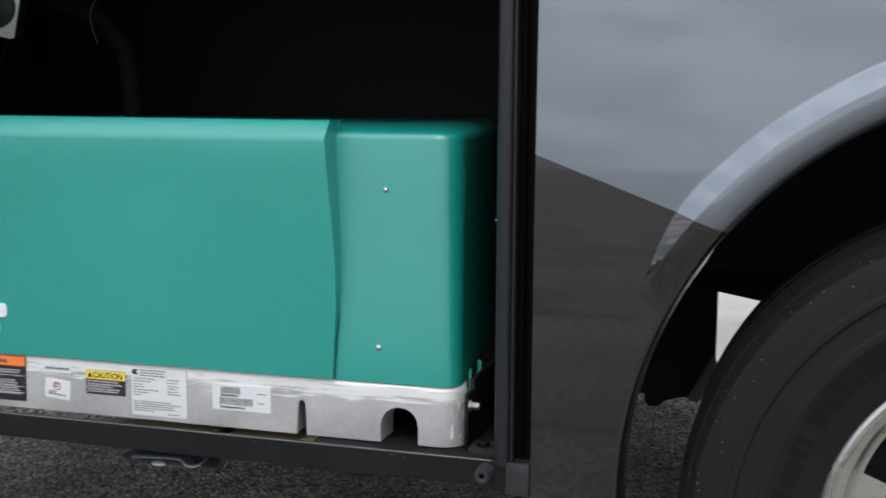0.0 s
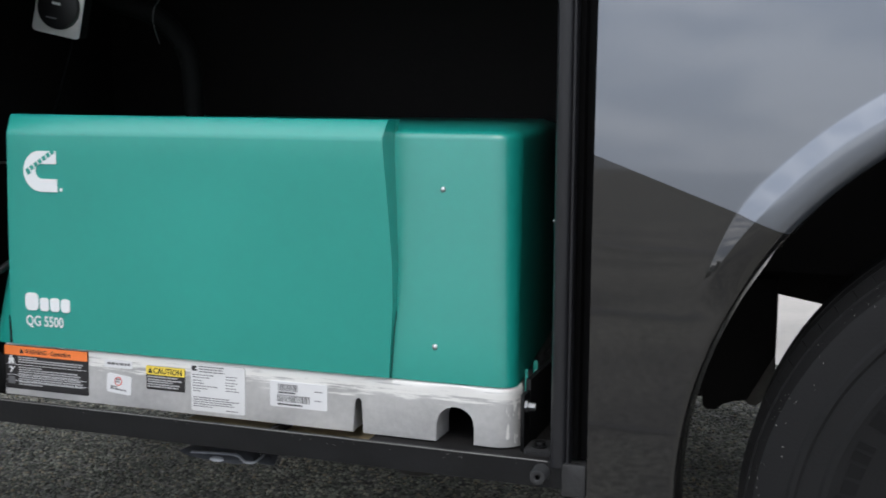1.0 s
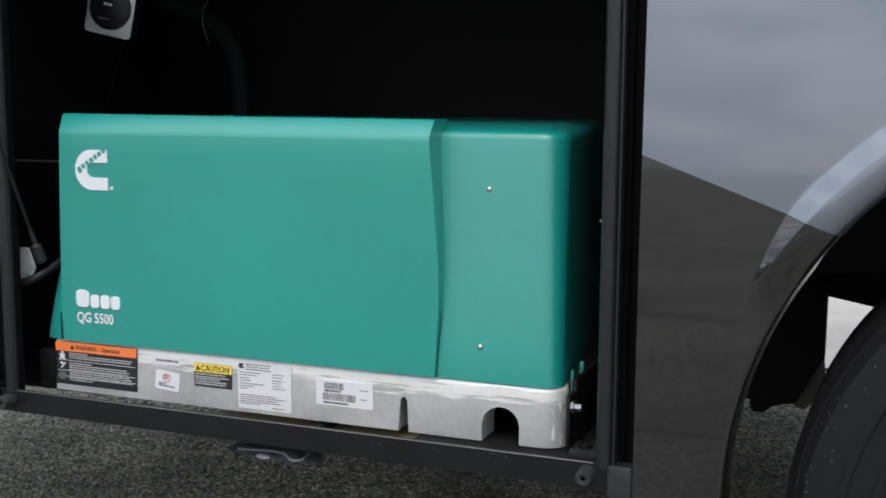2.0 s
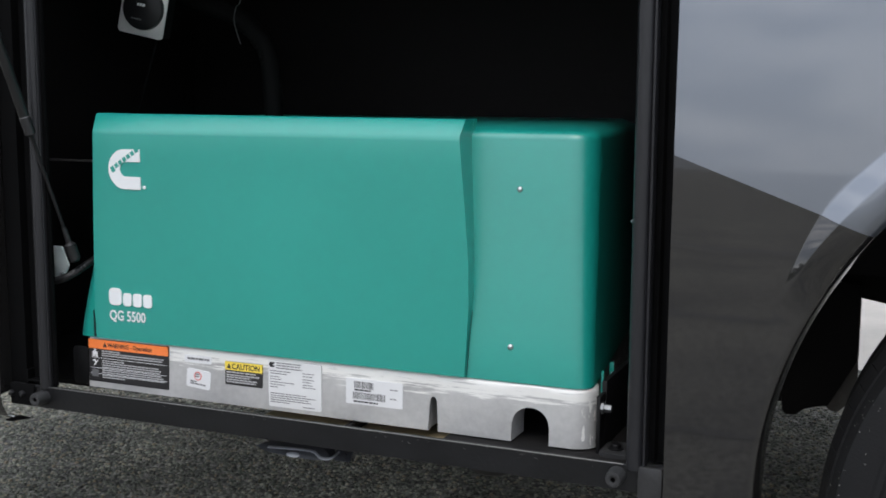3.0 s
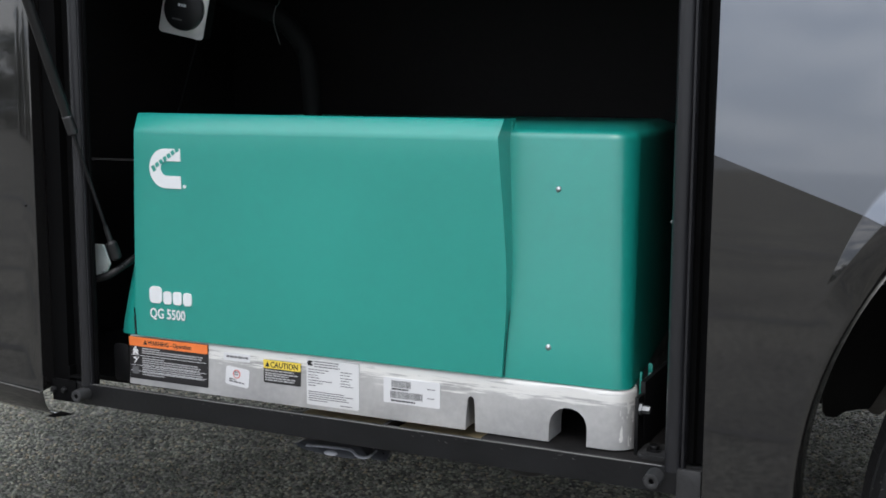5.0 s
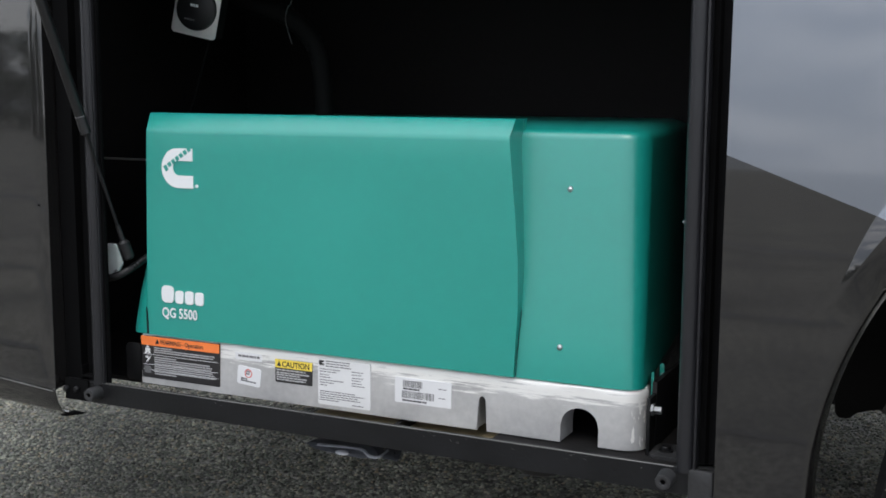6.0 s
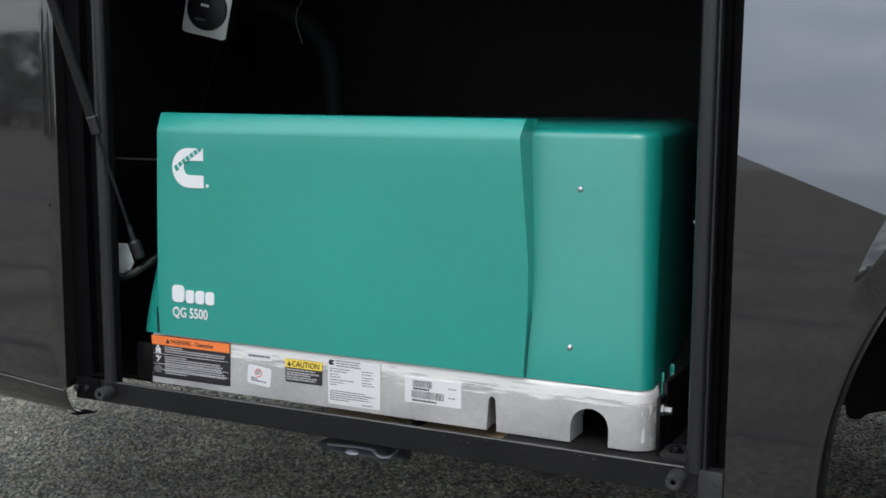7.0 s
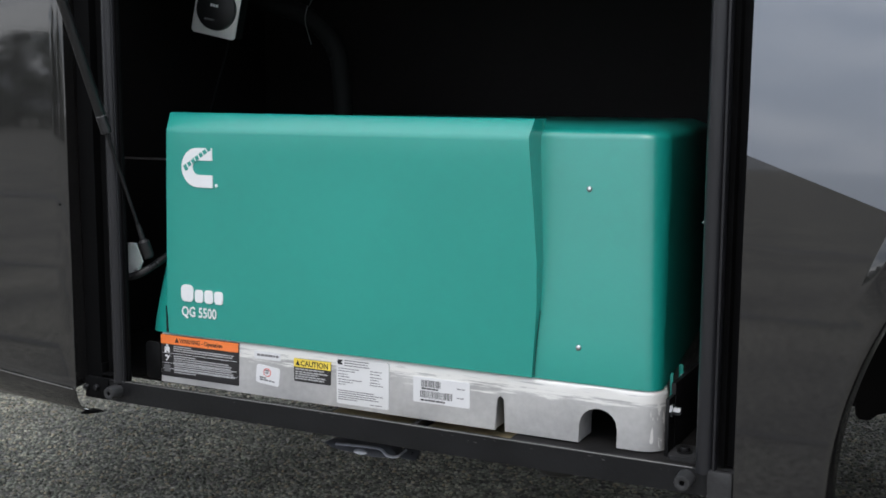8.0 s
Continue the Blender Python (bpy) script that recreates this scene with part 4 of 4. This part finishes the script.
def build_cover_marks():
    y = 0.0618
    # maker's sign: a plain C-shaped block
    cx, z0, z1 = -1.1905, 0.8045, 0.8690
    zc, r = (z0 + z1) / 2, (z1 - z0) / 2
    xr = -1.1600
    out = [(xr, z1)] + [(cx + r * math.cos(t), zc + r * math.sin(t)) for t in np.linspace(math.pi / 2, 3 * math.pi / 2, 20)] + [(xr, z0)]
    q = r * 0.37
    out += [(xr, zc - q)] + [(cx + 0.002 + q * math.cos(t), zc + q * math.sin(t)) for t in np.linspace(3 * math.pi / 2, math.pi / 2, 12)] + [(xr, zc + q)]
    bm = bmesh.new()
    n = len(out)
    f = [bm.verts.new((a, y - 0.0003, b)) for a, b in out]
    g = [bm.verts.new((a, y + 0.002, b)) for a, b in out]
    # strip between the outer and inner outlines
    outer, inner = list(range(0, 22)), [21 + k for k in range(1, 15)][::-1]
    fo = [f[i] for i in outer]
    fi = [f[i] for i in inner]
    i = j = 0
    while i < len(fo) - 1 or j < len(fi) - 1:
        if j == len(fi) - 1 or (i < len(fo) - 1 and i / (len(fo) - 1) <= j / (len(fi) - 1)):
            bm.faces.new((fo[i], fo[i + 1], fi[j]))
            i += 1
        else:
            bm.faces.new((fo[i], fi[j + 1], fi[j]))
            j += 1
    for k in range(n):
        bm.faces.new((f[k], g[k], g[(k + 1) % n], f[(k + 1) % n]))
    sign = part("sign", bm, WHITE_INK, COVER, "white C-shaped sign", smooth=None)
    # diagonal teal bars across the sign
    bm = bmesh.new()
    for k in range(7):
        b = box(-0.0034, 0.0034, -0.0006, 0.0, -0.0042 + (0.0012 if k else -0.0015), 0.0042)
        b.transform(Matrix.Translation((-1.2140 + 0.0080 * k, y - 0.0002, 0.8370 + 0.0050 * k)) @ Matrix.Rotation(radians(-31), 4, "Y"))
        me = bpy.data.meshes.new("tmp")
        b.to_mesh(me)
        b.free()
        bm.from_mesh(me)
        bpy.data.meshes.remove(me)
    part("sign_bar", bm, TEAL, sign, smooth=None)
    part("dot", lathe([(0.0, y), (0.0028, y), (0.0028, y + 0.002)], (-1.1530, -0.0002, 0.8085), 14), WHITE_INK, COVER, smooth=None)
    y = 0.0634
    # maker's word as plain rounded blocks
    x = -1.2320
    for w, h in ((0.0255, 0.0285), (0.0170, 0.0215), (0.0175, 0.0220), (0.0170, 0.0215)):
        part("word_block", prism(rounded(x, x + w, 0.6118, 0.6118 + h, min(w, h) * 0.32, 4), "y", y - 0.0003, y + 0.002), WHITE_INK, COVER, smooth=None)
        x += w + 0.0030
    part("model_text", text_mesh("QG 5500", 0.0235, (-1.2325, 0.0638, 0.5868), UPRIGHT, 0.81), WHITE_INK, COVER, "white model lettering", smooth=None)


build_cover_marks()


def build_decals():
    rng = random.Random(11)

    def face(z):
        return 0.0690 + 0.0035 * (z - 0.4668) / 0.085

    def plate(name, x0, x1, z0, z1, mat, label, r=0.002, lift=0.0):
        y = face(z0) - 0.0005 - lift
        return part(name, prism(rounded(x0, x1, z0, z1, r, 3), "y", y, y + 0.006), mat, BASE, label, smooth=None), y
    # warning decal
    d, y = plate("warning_label", -1.2830, -1.1205, 0.4770, 0.5490, DECAL_BLACK, "black and orange safety warning decal")
    part("orange_band", prism(rounded(-1.2830, -1.1205, 0.5335, 0.5490, 0.0015, 3), "y", y - 0.0004, y + 0.002), DECAL_ORANGE, d, "orange header", smooth=None)
    part("heading", text_mesh("WARNING - Operation", 0.0104, (-1.2430, y - 0.0005, 0.5376), UPRIGHT, 0.87), BLACK_INK, d, smooth=None)
    part("warning_triangle", prism([(-1.2530, 0.5372), (-1.2440, 0.5372), (-1.2485, 0.5455)], "y", y - 0.0007, y), BLACK_INK, d, smooth=None)
    rows = [(0.5290, 0.30), (0.5253, 0.96), (0.5216, 0.94), (0.5125, 0.35), (0.5088, 0.88), (0.5051, 0.92), (0.5014, 0.90), (0.4965, 0.92), (0.4928, 0.95), (0.4880, 0.97), (0.4843, 0.35)]
    tagged(part("fine_print", bars(-1.2560, -1.1250, rows, 0.0020, y, rng=rng), PRINT_PALE, d, smooth=None), kind="stuff")
    bm = bmesh.new()
    for z in (0.5175, 0.5000, 0.4905):
        box(-1.2800, -1.1240, y - 0.0003, y, z, z + 0.0006, bm=bm)
    part("rule", bm, WHITE_INK, d, smooth=None)
    bm = bmesh.new()
    prism([(-1.2760, 0.5190), (-1.2715, 0.5190), (-1.2700, 0.5235), (-1.2685, 0.5190), (-1.2640, 0.5190), (-1.2660, 0.5260), (-1.2640, 0.5245), (-1.2655, 0.5285), (-1.2745, 0.5285), (-1.2760, 0.5240), (-1.2738, 0.5260)], "y", y - 0.0004, y, bm=bm)
    prism(rounded(-1.2722, -1.2678, 0.5290, 0.5328, 0.0018, 3), "y", y - 0.0004, y, bm=bm)
    prism([(-1.2755, 0.5135), (-1.2700, 0.5150), (-1.2680, 0.5110), (-1.2640, 0.5150), (-1.2632, 0.5140), (-1.2680, 0.5080), (-1.2720, 0.5035), (-1.2735, 0.5045), (-1.2695, 0.5100), (-1.2750, 0.5122)], "y", y - 0.0004, y, bm=bm)
    part("pictogram", bm, WHITE_INK, d, "white safety symbols", smooth=None)
    bm = bmesh.new()
    prism(rounded(-1.2775, -1.2640, 0.4850, 0.4975, 0.001, 2), "y", y - 0.0004, y, bm=bm)
    part("booklet_symbol", bm, GREY_INK, d, smooth=None)
    # small white strip
    d, y = plate("part_label", -1.0900, -1.0380, 0.5275, 0.5400, DECAL_WHITE, "small white part decal")
    tagged(part("fine_print", bars(-1.0840, -1.0420, [(0.5325, 1.0)], 0.0036, y, rng=rng), GREY_INK, d, smooth=None), kind="stuff")
    # round-cornered approval decal
    d, y = plate("approval_label", -1.0855, -1.0400, 0.4865, 0.5170, DECAL_WHITE, "white round-cornered approval decal", 0.004)
    mid = Matrix.Translation((-1.0628, 0, 0.5018))
    d.matrix_basis = mid @ Matrix.Rotation(radians(5), 4, "Y") @ mid.inverted()
    part("seal_ring", lathe([(0.0058, y - 0.0004), (0.0072, y - 0.0004), (0.0072, y + 0.001)], (-1.0640, 0, 0.5065), 20), DECAL_RED, d, "red ring mark", smooth=None)
    part("seal_bars", bars(-1.0690, -1.0590, [(0.5045, 0.9), (0.5085, 0.8)], 0.0022, y, rng=rng), GREY_INK, d, smooth=None)
    tagged(part("fine_print", bars(-1.0780, -1.0470, [(0.4955, 0.4), (0.4920, 0.95)], 0.0024, y, rng=rng), GREY_INK, d, smooth=None), kind="stuff")
    # caution decal
    d, y = plate("caution_label", -1.0115, -0.9420, 0.4990, 0.5365, DECAL_BLACK, "yellow and black caution decal")
    part("yellow_band", prism(rounded(-1.0115, -0.9420, 0.5230, 0.5365, 0.0012, 3), "y", y - 0.0004, y + 0.002), DECAL_YELLOW, d, "yellow header", smooth=None)
    part("heading", text_mesh("CAUTION", 0.0128, (-0.9985, y - 0.0005, 0.5252), UPRIGHT, 0.90), BLACK_INK, d, smooth=None)
    part("warning_triangle", prism([(-1.0080, 0.5255), (-0.9995, 0.5255), (-1.0038, 0.5340)], "y", y - 0.0007, y), BLACK_INK, d, smooth=None)
    tagged(part("fine_print", bars(-1.0090, -0.9450, [(0.5185, 0.85), (0.5140, 0.95), (0.5105, 0.7), (0.5065, 0.9), (0.5028, 0.85)], 0.0022, y, rng=rng), PRINT_PALE, d, smooth=None), kind="stuff")
    # white data decal
    d, y = plate("data_label", -0.9305, -0.8365, 0.4730, 0.5465, DECAL_SILVER, "silver-white printed data decal", 0.003)
    part("maker_mark", prism([(-0.9270, 0.5360), (-0.9290, 0.5400), (-0.9270, 0.5440), (-0.9190, 0.5440), (-0.9190, 0.5415), (-0.9235, 0.5400), (-0.9190, 0.5385), (-0.9190, 0.5360)], "y", y - 0.0004, y), BLACK_INK, d, smooth=None)
    rows = [(0.5425, 0.60), (0.5385, 0.55), (0.5345, 0.60)]
    tagged(part("fine_print", bars(-0.9160, -0.8400, rows, 0.0017, y, rng=rng), GREY_INK, d, smooth=None), kind="stuff")
    rows = [(0.5295, 0.45), (0.5255, 0.35), (0.5205, 0.2), (0.5165, 0.25), (0.5120, 0.5), (0.5080, 0.3), (0.5040, 0.15), (0.4940, 0.75), (0.4905, 0.95), (0.4870, 0.8), (0.4835, 0.85), (0.4800, 0.4)]
    tagged(part("fine_print", bars(-0.9270, -0.8420, rows, 0.0014, y, rng=rng), GREY_INK, d, smooth=None), kind="stuff")
    tagged(part("fine_print", bars(-0.8690, -0.8440, [(0.5300, .8), (0.5255, 0.7), (0.5205, 0.8), (0.5165, 0.6), (0.5120, .7), (0.5080, 0.9), (0.4765, 0.8)], 0.0013, y, rng=rng), GREY_INK, d, smooth=None), kind="stuff")
    # bar code decal
    d, y = plate("barcode_label", -0.7940, -0.6990, 0.4930, 0.5320, DECAL_WHITE, "white bar code decal")
    bm = bmesh.new()
    for x0, x1, z0, z1 in ((-0.7800, -0.7480, 0.5180, 0.5285), (-0.7820, -0.7290, 0.5010, 0.5120)):
        x = x0
        while x < x1:
            w = rng.choice((0.0007, 0.0010, 0.0016))
            box(x, x + w, y - 0.0003, y, z0, z1, bm=bm)
            x += w + rng.choice((0.0007, 0.0011))
    part("bar_code", bm, GREY_INK, d, smooth=None)
    tagged(part("fine_print", bars(-0.7795, -0.7520, [(0.5140, 1.0)], 0.0026, y, rng=rng), BLACK_INK, d, smooth=None), kind="stuff")
    tagged(part("fine_print", bars(-0.7810, -0.7400, [(0.4960, 1.0)], 0.0026, y, rng=rng), BLACK_INK, d, smooth=None), kind="stuff")
    tagged(part("fine_print", bars(-0.7200, -0.7060, [(0.5200, 1.0), (0.5060, 0.8)], 0.0014, y, rng=rng), GREY_INK, d, smooth=None), kind="stuff")


build_decals()


# ---------------------------------------------------------------- things in the bay
def build_switch_plate():
    t = thing("switch_plate", (-1.362, 0.34, 1.10), "tilted satin metal plate with a round black control", "switch plate")
    m = Matrix.Translation((-1.3610, 0.34, 1.1030)) @ Matrix.Rotation(radians(13), 4, "Y") @ Matrix.Rotation(radians(12), 4, "Z")

    def put(name, bm, mat, label="", parent=t, smooth=40):
        bm.transform(m)
        return part(name, bm, mat, parent, label, smooth)
    put("plate", prism(rounded(-0.0465, 0.0445, -0.0385, 0.075, 0.007), "y", 0.0, 0.003, 0.0006), SATIN_PLATE, "satin aluminium plate")
    knob = put("control", lathe([(0.0, -0.010), (0.036, -0.010), (0.039, -0.008), (0.040, -0.001), (0.040, 0.0)], (0.0, 0, 0.012), 40), PLASTIC, "round black control face")
    put("mark", bars(-0.010, 0.010, [(0.016, 0.9)], 0.005, -0.0102), WHITE_INK, "", knob, None)
    put("mark", bars(-0.018, 0.004, [(-0.010, 0.9)], 0.003, -0.0102), GREY_INK, "", knob, None)
    put("housing", box(-0.040, 0.040, 0.003, 0.045, -0.036, 0.07, 0.003), BAY_BLACK)
    wire = tube(smooth_path([(-1.352, 0.37, 1.066), (-1.352, 0.36, 1.04), (-1.366, 0.35, 0.98), (-1.392, 0.34, 0.88), (-1.40, 0.34, 0.78)]), 0.0028, 8)
    part("cable", wire, SEAL, t, "black cable")


build_switch_plate()
HOSE = tagged(part("hose", tube(smooth_path([(-1.43, 0.50, 1.16), (-1.34, 0.49, 1.135), (-1.25, 0.49, 1.105), (-1.190, 0.49, 1.045), (-1.175, 0.49, 0.96), (-1.172, 0.49, 0.86), (-1.172, 0.49, 0.78)], 14), 0.019, 14, ridges=0.05), HOSE_RUBBER),
              "ribbed black hose curving behind the generator", "hose")
tagged(part("thin_wire", tube(smooth_path([(-1.165, 0.39, 1.27), (-1.178, 0.39, 1.14), (-1.190, 0.39, 1.115), (-1.194, 0.39, 1.09), (-1.188, 0.40, 1.05)]), 0.0009, 6), DIM_WIRE), "thin grey wire hanging from the bay ceiling", "wire")
tagged(part("conduit", tube(smooth_path([(-1.375, 0.085, 0.640), (-1.350, 0.068, 0.643), (-1.325, 0.062, 0.649), (-1.3036, 0.062, 0.659), (-1.288, 0.068, 0.670), (-1.279, 0.12, 0.69), (-1.275, 0.2, 0.70)], 14), 0.0062, 10, ridges=0.09), PLASTIC), "corrugated black conduit beside the strut bracket", "conduit")
part("wall_screw", lathe([(0.0, -0.003), (0.002, -0.002), (0.003, 0.0)], (-0.3495, 0.032, 0.795), 10), DULL_ZINC, coach, "tiny bright screw")
part("bay_ledge", box(-1.62, -1.36, 0.295, 0.31, 0.8295, 0.8330, 0.0006), GREY_STEEL, coach, "thin grey ledge on the bay wall")


# ---------------------------------------------------------------- trees across the yard, seen in the paint
def build_trees():
    rng = random.Random(21)
    master = thing("tree", (0, 0, 0), "leafy green tree beyond the yard", "tree", "trees along the yard")
    bm = tube([(0, 0, -0.1), (0.05, 0.02, 1.2), (-0.04, 0.05, 2.6), (0.06, -0.03, 4.2), (0.0, 0.0, 6.2)], [0.24, 0.19, 0.15, 0.10, 0.03], 10)
    ends = []
    for k in range(18):
        z = rng.uniform(0.5, 5.2)
        a = rng.uniform(0, 2 * math.pi)
        ln = rng.uniform(1.3, 2.6) * (1.15 - z / 7)
        p = Vector((0, 0, z))
        q = p + Vector((math.cos(a) * ln * 0.6, math.sin(a) * ln * 0.6, ln * 0.35))
        e = p + Vector((math.cos(a + 0.2) * ln, math.sin(a + 0.2) * ln, ln * 0.75))
        tube([p, q, e], [0.07, 0.045, 0.015], 6, bm=bm)
        ends += [q, e]
    part("trunk", bm, BARK, master, "brown trunk with limbs")
    bm = bmesh.new()
    for k in range(9):
        a = rng.uniform(0, 2 * math.pi)
        ends.append(Vector((math.cos(a), math.sin(a), 0)) * rng.uniform(0.3, 1.6) + Vector((0, 0, rng.uniform(0.3, 1.3))))
    for c in ends + [Vector((0, 0, 6.0)), Vector((0.4, 0.2, 5.4)), Vector((-0.5, 0.1, 5.0))]:
        rad = rng.uniform(0.6, 1.15)
        for _ in range(85):
            d = Vector((rng.gauss(0, 1), rng.gauss(0, 1), rng.gauss(0, 0.75))) * rad * 0.55
            p = c + d
            u = Vector((rng.gauss(0, 1), rng.gauss(0, 1), rng.gauss(0, 1))).normalized() * rng.uniform(0.08, 0.16)
            w = u.orthogonal().normalized() * rng.uniform(0.05, 0.1)
            bm.faces.new([bm.verts.new(p + u), bm.verts.new(p + w), bm.verts.new(p - u), bm.verts.new(p - w)])
    part("crown", bm, LEAF, master, "ragged green crown", smooth=None)
    spots = [(x + rng.uniform(-0.8, 0.8), -38 + rng.uniform(-5, 4)) for x in np.linspace(-95, -17, 52)]
    master.matrix_basis = pose(-31, -36, 0, 0, 0, 40)
    for x, y in spots:
        k = rng.choice((0.42, 0.5, 0.55, 0.65, 0.8))
        ob = copy_thing(master, pose(x, y, 0, 0, 0, rng.uniform(0, 360)))
        ob.scale = (k, k, k * rng.uniform(0.9, 1.1))


build_trees()
